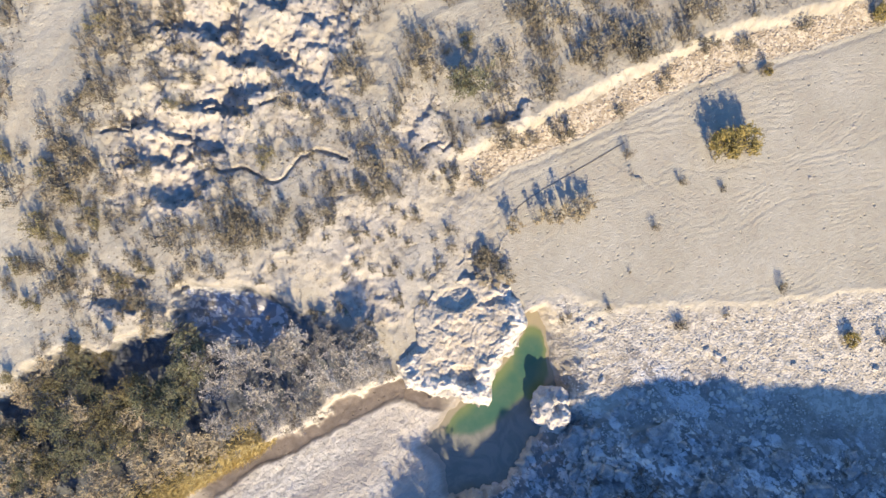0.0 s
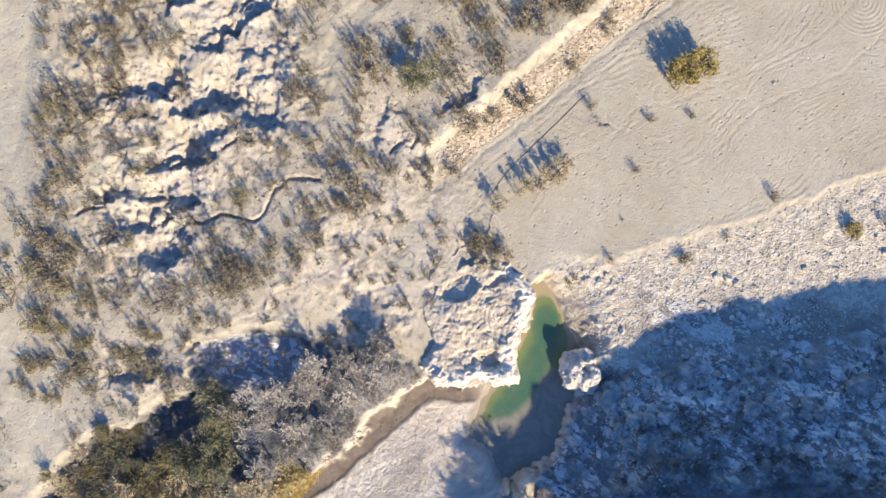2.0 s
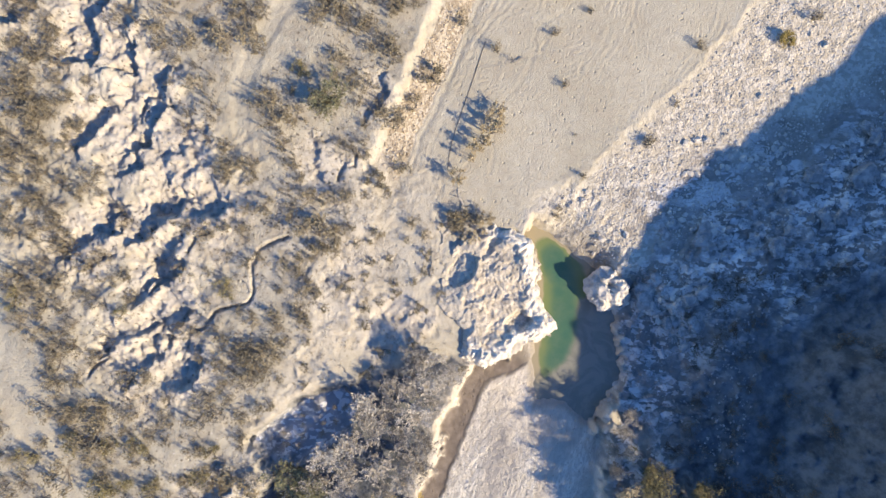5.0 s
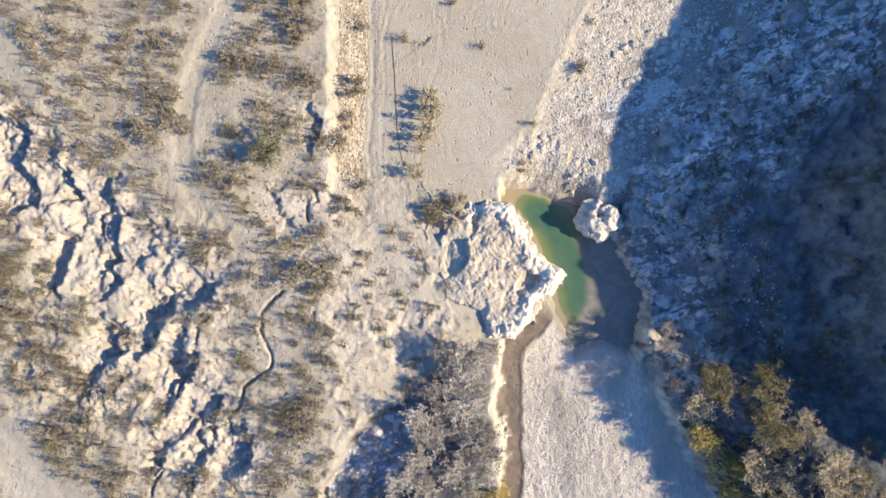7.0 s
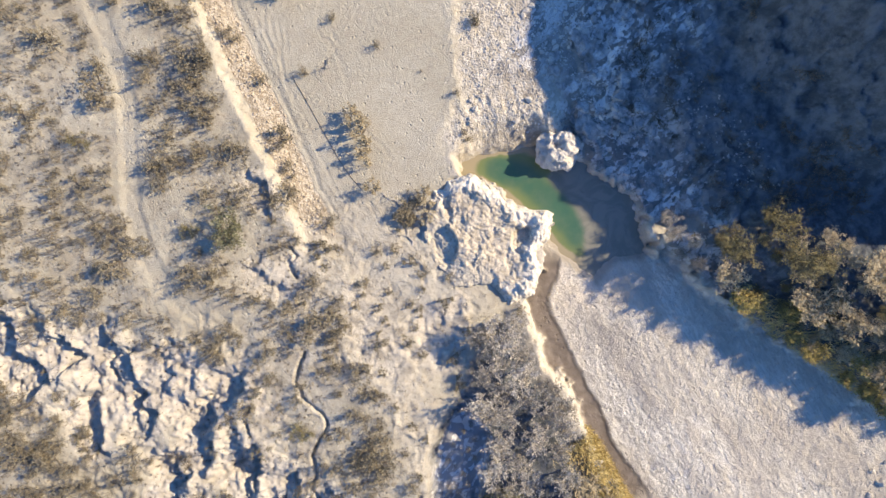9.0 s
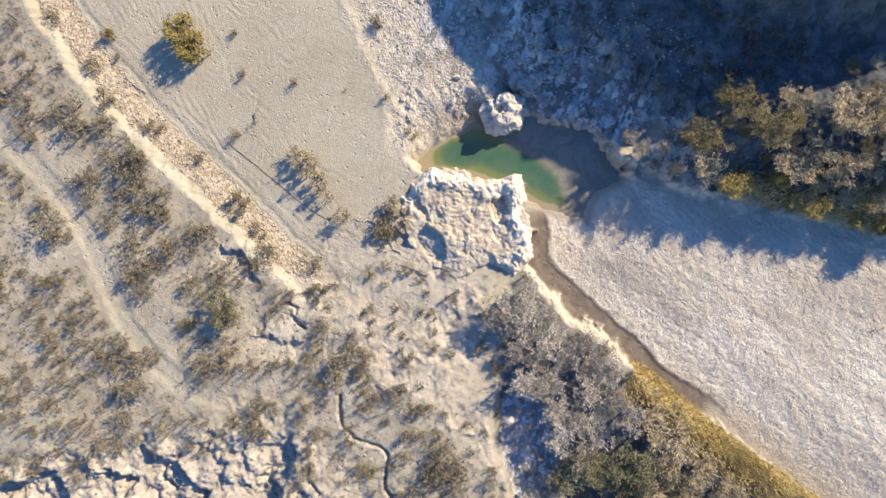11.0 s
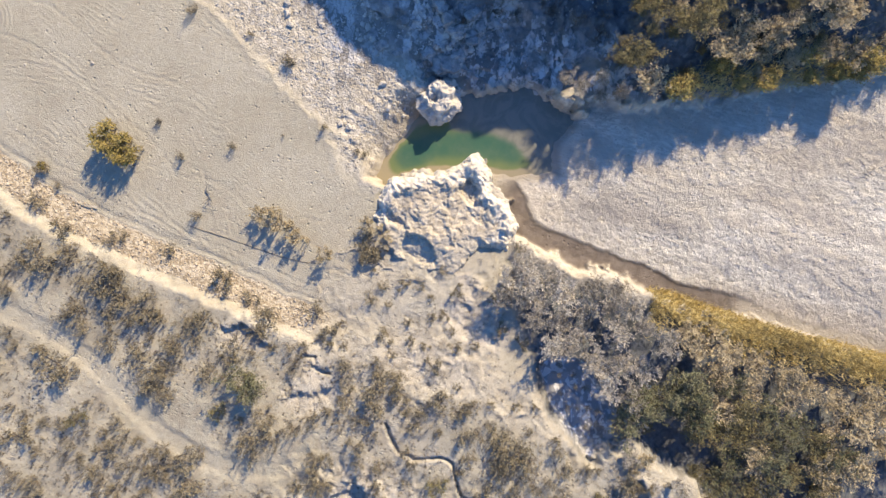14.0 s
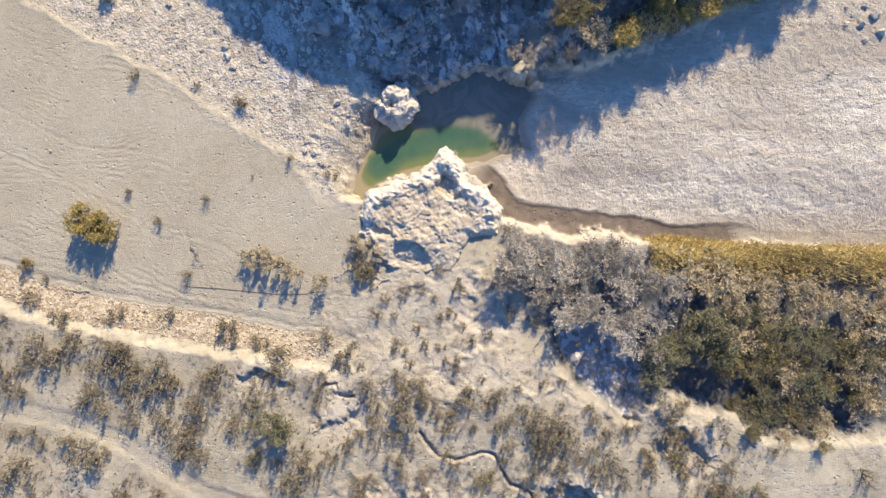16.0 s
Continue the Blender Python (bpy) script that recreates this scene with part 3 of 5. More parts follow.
    slab = on_hill * smooth(0.2, 1.5, d_h) * smooth(13, 8, d_h) * smooth(-0.5, 0.1, fbm(x, y, 5, 3, 0.5, 89)) * near
    hill = hill + slab * (0.36 * block + 0.08 * small - 0.2)
    z = z + hill - 1.7 * smooth(-1.0, 1.0, d_h) * smooth(16, 9, x) * smooth(1, 5, x) * smooth(11, 2, d_h)
    z = z - 1.1 * np.exp(-((x - 11.3) / 1.2) ** 2 - ((y + 16.0) / 1.5) ** 2)
    # the river's bed
    gentle = np.exp(-(((x - 11.6) / 3.3) ** 2 + ((y + 10.2) / 4.8) ** 2))
    calm = 0.8 * (1 - 0.9 * gentle)
    d_riv = area_distance(x + calm * (wx - x), y + calm * (wy - y), RIVER)
    d_pool = area_distance(0.5 * (x + wx), 0.5 * (y + wy), POOL)
    d_wet, _ = line_distance(x + 0.35 * (wx - x), y + 0.35 * (wy - y), WET)
    shore = 0.38 + 0.75 * smooth(-2, -5, x) * smooth(-24, -20, x) + 4.2 * gentle + 0.9 * smooth(-1.5, 0.5, d_h)
    wet = smooth(1.3, 0.8, d_wet) * smooth(2.0, -1.0, x) * (1 - 0.75 * smooth(-19, -24, x + 1.5 * fbm(x, y, 3, 2, 0.5, 195)))
    bed = -2.45 + 0.85 * smooth(0.0, 7.5, d_wet) * smooth(0, 5, d_pool) + 0.05 * fbm(x, y, 0.9, 3, 0.6, 91)
    bed = bed + 0.045 * fbm(x * 0.85 + y * 0.53, 1.5 * (y * 0.85 - x * 0.53), 0.75, 3, 0.7, 191) * smooth(0.5, 2.5, d_wet) * smooth(0, 2, d_pool)
    bed = bed + 0.05 * (ridged(x * 0.9 + y * 0.44, y * 0.9 - x * 0.44, 2.0, 3, 93) - 0.6)
    bed = bed - 0.10 * wet
    d_deep, _ = line_distance(x, y, DEEP)
    bed = bed - smooth(0.4, -0.8, d_pool) * (0.36 + 1.0 * smooth(3.0, 0.4, d_deep))
    far_in = smooth(-0.2, -0.9, d_riv)
    d_riv = d_riv + (0.30 * fbm(x, y, 0.9, 3, 0.6, 153) + 0.75 * smooth(-1.5, 0.5, d_h) * fbm(x, y, 1.7, 4, 0.65, 155)) * (1 - gentle)
    up_bank = smooth(0.0, 1.0, (d_riv + 0.4) / shore)
    z = bed + (z - bed) * up_bank
    z = z + 0.13 * smooth(0.15, 0.6, gentle) * smooth(0.2, 1.0, d_riv) * fbm(0.35 * x + 0.2 * y, 1.5 * y - 0.5 * x, 0.9, 4, 0.6, 173)
    inside = 1 - smooth(-0.1, 0.5, d_riv)
    berm = np.exp(-((d_riv - 0.75) / 0.55) ** 2) * smooth(-2, -5, x) * smooth(-20, -17, x - 0.2 * y - 20)
    z = z + berm * np.clip(0.40 + 0.6 * fbm(x, y, 0.8, 3, 0.6, 161), 0, 1)
    # what the ground is made of
    mud = np.maximum(wet * smooth(0.0, -0.4, d_riv), smooth(0.9, 0.1, d_pool) * smooth(0.3, -0.5, d_riv) * 0.5)
    bar = inside * (1 - mud)
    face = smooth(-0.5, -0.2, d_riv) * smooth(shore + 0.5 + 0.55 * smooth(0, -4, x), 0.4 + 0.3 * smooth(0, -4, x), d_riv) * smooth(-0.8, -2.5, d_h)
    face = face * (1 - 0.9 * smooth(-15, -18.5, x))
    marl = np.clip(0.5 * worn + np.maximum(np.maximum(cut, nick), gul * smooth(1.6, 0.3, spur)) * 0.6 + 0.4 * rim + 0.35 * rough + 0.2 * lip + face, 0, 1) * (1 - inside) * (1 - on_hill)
    peb = np.clip(pebbly + slope * 0.8 , 0, 1) * (1 - inside) * (1 - on_hill * 0.7)
    litter = np.clip(0.1 * hollow + 0.22 * terrace * smooth(0.15, 0.6, fbm(x, y, 3.5, 4, 0.6, 97)) * (1 - track) * (1 - marl), 0, 1) * (1 - inside) * (1 - on_hill)
    crumbs = smooth(0.12, 0.5, fbm(x, y, 1.1, 4, 0.7, 163)) * (terrace + rough) * (1 - track) * (1 - rock)
    litter = np.maximum(litter, 0.2 * crumbs * (1 - inside) * (1 - on_hill))
    glade = smooth(0.5, -0.3, area_distance(wx, wy, GLADES[0][1]))
    litter = litter * (1 - glade)
    litter = np.maximum(litter, 0.5 * slab * (block < 0.3) * 0.9)
    # plant cover plus painted shade: under the thicket and up the slope
    growth_shade = (0.9 - 0.85 * glade) * hollow * (1 - inside) * (1 - face) + on_hill * smooth(-1.2, 1.2, (d_h - 9.8 + 2.6 * smooth(20, 8, x) + 3.0 * smooth(13, 7, x) - 3.5 * smooth(24, 34, x) + 4.0 * smooth(4, 0, x)) / 3.2 + 0.9 * fbm(x, y, 5, 4, 0.6, 99))
    stone = np.maximum(np.maximum(on_hill * (1 - litter), rock), (0.8 - 0.1 * glade) * hollow * (1 - inside) * (1 - np.clip(face, 0, 1))) * (1 - 0.8 * mud)
    stone = np.maximum(stone, 0.85 * smooth(-4.6, -2.0, d_h + 1.5 * fbm(x, y, 3, 3, 0.6, 159)) * smooth(13, 18, x))
    damp = np.clip(0.24 * inside * smooth(-12.5, -9.0, d_h + 1.2 * fbm(x, y, 4, 3, 0.6, 193)) * smooth(0, -8, x) * smooth(0.5, 2.0, d_pool) + 0.7 * face * np.exp(-(((x - 11.2) / 1.6) ** 2 + ((y + 12.2) / 2.2) ** 2)) + 0.75 * smooth(-4.5, -3.0, d_h) * smooth(4.5, 0.5, d_h) * smooth(-0.15, 0.3, fbm(x, y, 4.5, 3, 0.6, 157)) * smooth(11, 15, x) * (1 - inside), 0, 0.85)
    return z, (peb, mud, bar), (marl, litter, stone), (growth_shade, damp, 0.85 * inside * np.maximum(smooth(-8, -2, x + 0.4 * (wx - x)) * smooth(-22, -18, y), 0.7 * smooth(5.0, 1.5, d_wet + 0.8 * fbm(x, y, 3, 3, 0.6, 165)) * smooth(-15, -7, x)))


def height(x, y):
    return land(np.array([float(x)]), np.array([float(y)]))[0][0]


def heights(xs, ys):
    return land(np.asarray(xs, float), np.asarray(ys, float))[0]


def steps(lo, hi, fine):
    """Fine steps from lo to hi, and ever wider ones out to the horizon."""
    out = [fine * 1.6 ** k for k in range(1, 21)]
    reach = np.cumsum(out)
    return np.concatenate([(lo - reach)[::-1], np.arange(lo, hi, fine), hi + reach])


def grid_mesh(name, xs, ys, zs, keep=None):
    ny, nx = zs.shape
    gx, gy = np.meshgrid(xs, ys)
    i = np.arange(nx * ny).reshape(ny, nx)
    quads = np.stack([i[:-1, :-1], i[:-1, 1:], i[1:, 1:], i[1:, :-1]], -1).reshape(-1, 4)
    co = np.stack([gx, gy, zs], -1).reshape(-1, 3)
    if keep is not None:
        quads = quads[keep.reshape(-1)[quads].all(1)]
        used = np.unique(quads)
        back = np.zeros(nx * ny, np.int64)
        back[used] = np.arange(len(used))
        quads, co = back[quads], co[used]
    me = bpy.data.meshes.new(name)
    me.vertices.add(len(co))
    me.vertices.foreach_set("co", co.astype(np.float32).ravel())
    me.loops.add(quads.size)
    me.loops.foreach_set("vertex_index", quads.astype(np.int32).ravel())
    me.polygons.add(len(quads))
    me.polygons.foreach_set("loop_start", np.arange(0, quads.size, 4, dtype=np.int32))
    me.polygons.foreach_set("use_smooth", np.ones(len(quads), bool))
    me.update(calc_edges=True)
    return me


GX, GY = steps(-44, 44, 0.125), steps(-50, 42, 0.125)
mx, my = np.meshgrid(GX, GY)
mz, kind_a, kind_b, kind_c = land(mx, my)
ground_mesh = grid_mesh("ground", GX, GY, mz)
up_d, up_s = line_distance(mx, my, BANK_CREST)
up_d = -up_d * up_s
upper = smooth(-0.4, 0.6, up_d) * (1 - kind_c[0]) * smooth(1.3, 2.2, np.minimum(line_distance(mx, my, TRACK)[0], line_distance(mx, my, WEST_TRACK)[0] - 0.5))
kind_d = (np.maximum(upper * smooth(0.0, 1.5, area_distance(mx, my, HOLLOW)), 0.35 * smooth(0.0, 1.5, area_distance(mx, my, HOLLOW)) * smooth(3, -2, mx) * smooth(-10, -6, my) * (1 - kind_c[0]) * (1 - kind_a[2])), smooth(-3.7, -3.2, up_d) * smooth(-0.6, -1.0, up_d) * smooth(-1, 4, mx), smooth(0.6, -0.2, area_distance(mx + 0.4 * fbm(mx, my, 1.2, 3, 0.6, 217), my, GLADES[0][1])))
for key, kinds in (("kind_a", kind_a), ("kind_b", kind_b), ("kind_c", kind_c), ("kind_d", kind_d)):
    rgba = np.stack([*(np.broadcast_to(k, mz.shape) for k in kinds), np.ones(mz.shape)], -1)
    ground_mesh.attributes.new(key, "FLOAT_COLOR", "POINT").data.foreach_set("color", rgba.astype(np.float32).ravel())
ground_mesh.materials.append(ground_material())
ground = tagged(new("ground", ground_mesh), "pale dry sandy ground with gullies, gravel and tyre marks", "ground", kind="structure")


def water_material():
    m = Nodes("pool_water", 0.05, 0.5)
    deep = m.attr("depth")[0]
    silt = m.attr("depth")[1]
    tan, green, teal = (0.31, 0.27, 0.18), (0.15, 0.19, 0.085), (0.048, 0.122, 0.085)
    col = m.mix(m.ramp(deep, 0.34, 0.62), tan, green)
    col = m.mix(m.ramp(deep, 0.6, 1.35), col, teal)
    muddy = m.mix(m.ramp(m.noise(0.55, 4, 0.6, None, 1.2), 0.4, 0.62), (0.175, 0.18, 0.15), (0.225, 0.222, 0.184))
    col = m.mix(silt, col, muddy)
    m.bsdf.inputs["IOR"].default_value = 1.33
    return m.done(m.mix(m.ramp(m.noise(0.7, 4), 0.4, 0.75, 0.0, 0.1), col, tan), m.noise(5, 3), 0.04, 0.02)


WATER = -2.62
SILT_RIM = [(7.4, -15.2), (6.7, -15.8), (5.1, -17.2), (3.0, -18.5), (0.3, -18.6), (-1.3, -17.9)]
wx_, wy_ = np.arange(-2, 12.5, 0.12), np.arange(-26, -5.0, 0.12)
gx_, gy_ = np.meshgrid(wx_, wy_)
water_mesh = grid_mesh("water", wx_, wy_, np.full(gx_.shape, WATER))
deep = np.clip(WATER - land(gx_, gy_)[0], 0, 3)
# a bank of silt under the water, with a paler rim
bank_d, bank_s = line_distance(gx_ + 0.2 * fbm(gx_, gy_, 1.5, 3, 0.6, 201), gy_ + 0.2 * fbm(gx_, gy_, 1.5, 3, 0.6, 203), SILT_RIM)
silt = smooth(-0.9, -0.1, bank_d * bank_s) * smooth(-11.5, -14.5, gy_)
water_mesh.attributes.new("depth", "FLOAT_COLOR", "POINT").data.foreach_set("color", np.stack([np.clip(deep, 0, 3), silt, deep, deep * 0 + 1], -1).astype(np.float32).ravel())
water_mesh.materials.append(water_material())
tagged(new("water", water_mesh), "still murky green pool between rock and gravel", "water", kind="structure")


# ---- plant and stone materials ----
def plant_material(name, dark, pale, grain=3.0):
    m = Nodes(name, 0.85, 0.15)
    info = m.add("ShaderNodeObjectInfo").outputs["Random"]
    isle = m.add("ShaderNodeNewGeometry").outputs["Random Per Island"]
    mixed = m.math("MULTIPLY_ADD", isle, 0.5, m.math("MULTIPLY", info, 0.5))
    return m.done(m.mix(m.ramp(m.noise(grain, 3), 0.3, 0.7, 0.0, 0.35), m.mix(mixed, dark, pale), dark))


def stone_material(name, dark, pale, scale=2.0, relief=0.6):
    m = Nodes(name, 0.92, 0.15)
    info = m.add("ShaderNodeObjectInfo").outputs["Random"]
    isle = m.add("ShaderNodeNewGeometry").outputs["Random Per Island"]
    n = m.noise(scale, 6, 0.7)
    col = m.mix(m.ramp(n, 0.34, 0.66), dark, pale)
    tint = m.mix(m.math("MULTIPLY", m.math("ADD", info, isle), 0.28), col, tuple(c * 0.62 for c in dark))
    crust = m.ramp(m.noise(scale * 3.1, 5, 0.7), 0.58, 0.7, 0.0, 0.5)
    return m.done(m.mix(crust, tint, tuple(c * 0.5 for c in dark)), m.math("ADD", n, m.noise(scale * 6, 4, 0.75)), relief, 0.12)


TWIG = plant_material("grey_brown_twig", (0.12, 0.10, 0.075), (0.28, 0.24, 0.185))
ASH = plant_material("ash_grey_twig", (0.15, 0.13, 0.10), (0.68, 0.63, 0.54))
DUST = plant_material("dusty_leaf", (0.16, 0.135, 0.085), (0.33, 0.285, 0.195))
OLIVE = plant_material("olive_leaf", (0.115, 0.10, 0.045), (0.34, 0.29, 0.145))
GREEN = plant_material("green_leaf", (0.085, 0.092, 0.05), (0.28, 0.265, 0.155))
GOLD = plant_material("golden_leaf", (0.24, 0.185, 0.055), (0.49, 0.39, 0.14))
REED = plant_material("reed_gold", (0.40, 0.31, 0.12), (0.68, 0.56, 0.27))
STRAW = plant_material("straw", (0.28, 0.225, 0.13), (0.58, 0.49, 0.33))
BARK = plant_material("bark", (0.09, 0.07, 0.05), (0.18, 0.15, 0.115))
def ledge_material():
    """Grey weathered top, paler towards the southern and eastern rim."""
    m = Nodes("weathered_ledge", 0.92, 0.15)
    n = m.noise(1.4, 6, 0.7)
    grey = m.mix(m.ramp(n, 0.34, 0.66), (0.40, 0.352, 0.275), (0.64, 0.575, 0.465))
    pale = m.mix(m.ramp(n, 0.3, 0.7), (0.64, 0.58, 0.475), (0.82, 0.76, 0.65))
    col = m.mix(m.ramp(m.math("MULTIPLY_ADD", m.noise(2.2, 4), 0.7, m.attr("rim_tone")[0]), 0.68, 0.98), grey, pale)
    crust = m.ramp(m.noise(4.5, 5, 0.75), 0.53, 0.62, 0.0, 0.55)
    col = m.mix(m.ramp(m.math("MULTIPLY_ADD", m.noise(1.8, 5, 0.7), 1.2, m.attr("rim_tone")[1]), 0.75, 1.15), col, (0.54, 0.49, 0.395))
    return m.done(m.mix(crust, col, (0.20, 0.18, 0.15)), m.math("ADD", n, m.math("MULTIPLY", m.noise(6, 6, 0.8), 1.6)), 0.6, 0.10)


LIMESTONE = stone_material("cream_limestone", (0.54, 0.50, 0.43), (0.78, 0.735, 0.655), 1.3, 0.8)
GREY_STONE = stone_material("grey_limestone", (0.26, 0.255, 0.245), (0.54, 0.53, 0.50), 1.6, 0.7)
BANK_STONE = stone_material("tan_cobble", (0.36, 0.29, 0.20), (0.66, 0.58, 0.45), 4.0, 0.3)
PEBBLE = stone_material("pebble", (0.44, 0.395, 0.325), (0.70, 0.65, 0.56), 4.0, 0.3)


# ---- mesh helpers ----
def as_mesh(name, verts, faces, material, flat=True):
    me = bpy.data.meshes.new(name)
    me.from_pydata([tuple(map(float, v)) for v in verts], [], [tuple(map(int, f)) for f in faces])
    me.materials.append(material)
    if not flat:
        me.polygons.foreach_set("use_smooth", np.ones(len(me.polygons), bool))
    me.update()
    return me


def part(name, me, parent, label=""):
    ob = new(name, me)
    ob.parent = parent
    return tagged(ob, label)


class Bits:
    """Gathers tapered twigs, leaf flakes and stones into one mesh."""

    def __init__(self):
        self.v, self.f = [], []

    def twig(self, a, b, r0, r1=0.0):
        a, b = Vector(a), Vector(b)
        d = (b - a).normalized()
        u = d.orthogonal().normalized()
        w = d.cross(u)
        n = len(self.v)
        ring = [u, -0.5 * u + 0.87 * w, -0.5 * u - 0.87 * w]
        self.v += [a + r0 * k for k in ring]
        if r1 > 0:
            self.v += [b + r1 * k for k in ring]
            for i in range(3):
                j = (i + 1) % 3
                self.f.append((n + i, n + j, n + 3 + j, n + 3 + i))
            self.f.append((n + 3, n + 4, n + 5))
        else:
            self.v.append(b)
            self.f += [(n, n + 1, n + 3), (n + 1, n + 2, n + 3), (n + 2, n, n + 3)]

    def limb(self, pts, r0, r1):
        k = len(pts) - 1
        for i, (a, b) in enumerate(zip(pts, pts[1:])):
            self.twig(a, b, r0 + (r1 - r0) * i / k, max(r0 + (r1 - r0) * (i + 1) / k, 0.004))

    def leaf(self, at, length, width, rng, up=0.5):
        a = rng.uniform(0, math.tau)
        d = Vector((math.cos(a), math.sin(a), rng.uniform(-0.4, 1.0) * up * 2)).normalized() * length
        s = Vector((-math.sin(a), math.cos(a), rng.uniform(-0.6, 0.6))).normalized() * width
        at = Vector(at)
        n = len(self.v)
        self.v += [at, at + d * 0.5 + s, at + d, at + d * 0.5 - s + Vector((0, 0, 0.3 * width))]
        self.f += [(n, n + 1, n + 2), (n, n + 2, n + 3)]

    def stone(self, at, size, rng):
        sx, sy, sz = (size * rng.uniform(0.6, 1.25), size * rng.uniform(0.6, 1.25), size * rng.uniform(0.4, 0.8))
        a = rng.uniform(0, math.tau)
        c, s = math.cos(a), math.sin(a)
        n = len(self.v)
        for ux, uy, uz in ((1, 0, 0), (0.3, 0.9, 0), (-0.9, 0.3, 0), (-0.2, -1, 0), (0.1, 0.2, 0.9), (0.1, 0, -0.9)):
            ux, uy, uz = (k + rng.uniform(-0.28, 0.28) for k in (ux, uy, uz))
            px, py = ux * sx * 0.5, uy * sy * 0.5
            self.v.append((at[0] + px * c - py * s, at[1] + px * s + py * c, at[2] + uz * sz * 0.5 + 0.12 * sz))
        for i in range(4):
            j = (i + 1) % 4
            self.f += [(n + i, n + j, n + 4), (n + j, n + i, n + 5)]

    def mesh(self, name, material):
        return as_mesh(name, self.v, self.f, material)


def stems(bits, rng, count, radius, tall, lean, thick, tips=None, twigs=2, twig_len=0.3):
    """Upright stems in a few plumes that spread from a tuft; gathers places along them for leaves."""
    plumes = []
    for _ in range(max(3, round(count / 2.6))):
        a, r = rng.uniform(0, math.tau), radius * math.sqrt(rng.random())
        b, h = a + rng.uniform(-0.7, 0.7), tall * rng.uniform(0.5, 1.0) * (1 - 0.3 * (r / radius) ** 2)
        plumes.append((r * math.cos(a), r * math.sin(a), math.cos(b) * lean * h * rng.random(), math.sin(b) * lean * h * rng.random(), h))
    for px, py, *_ in plumes:
        bits.twig((0, 0, 0.0), (px, py, 0.02), 0.03, 0.015)
    for k in range(count):
        px, py, lx, ly, h = plumes[k % len(plumes)]
        h *= rng.uniform(0.6, 1.0)
        base = Vector((px + rng.gauss(0, 0.09), py + rng.gauss(0, 0.09), -0.06))
        top = base + Vector((lx + rng.gauss(0, 0.10), ly + rng.gauss(0, 0.10), h))
        bits.twig(base, top, thick * rng.uniform(0.7, 1.2))
        for _ in range(twigs):
            at = base.lerp(top, rng.uniform(0.3, 0.9))
            c = rng.uniform(0, math.tau)
            reach = twig_len * rng.uniform(0.5, 1.2)
            end = at + Vector((math.cos(c) * reach * 0.5, math.sin(c) * reach * 0.5, reach * rng.uniform(0.5, 1.2)))
            bits.twig(at, end, thick * 0.6)
            if tips is not None:
                tips += [end, at.lerp(end, 0.5)]
        if tips is not None:
            tips += [top, base.lerp(top, rng.uniform(0.5, 0.95))]


def make_shrub(name, seed, count, radius, tall, lean, thick, leaves, leaf_len, stem_mat, leaf_mat, twigs=2, twig_len=0.3, leafy=0.75):
    """A shrub at the origin: stems and foliage under one empty."""
    rng = random.Random(seed)
    root = new(name)
    st, lf, tips = Bits(), Bits(), []
    stems(st, rng, count, radius, tall, lean, thick, tips, twigs, twig_len)
    tips = [t for t in tips if t.z < leafy * tall]
    for _ in range(leaves):
        at = rng.choice(tips) + Vector((rng.gauss(0, 0.06), rng.gauss(0, 0.06), rng.gauss(0, 0.05)))
        lf.leaf(at, leaf_len * rng.uniform(0.6, 1.3), leaf_len * rng.uniform(0.2, 0.36), rng)
    part("branchwork", st.mesh("branchwork", stem_mat), root)
    part("foliage", lf.mesh("foliage", leaf_mat), root)
    return root


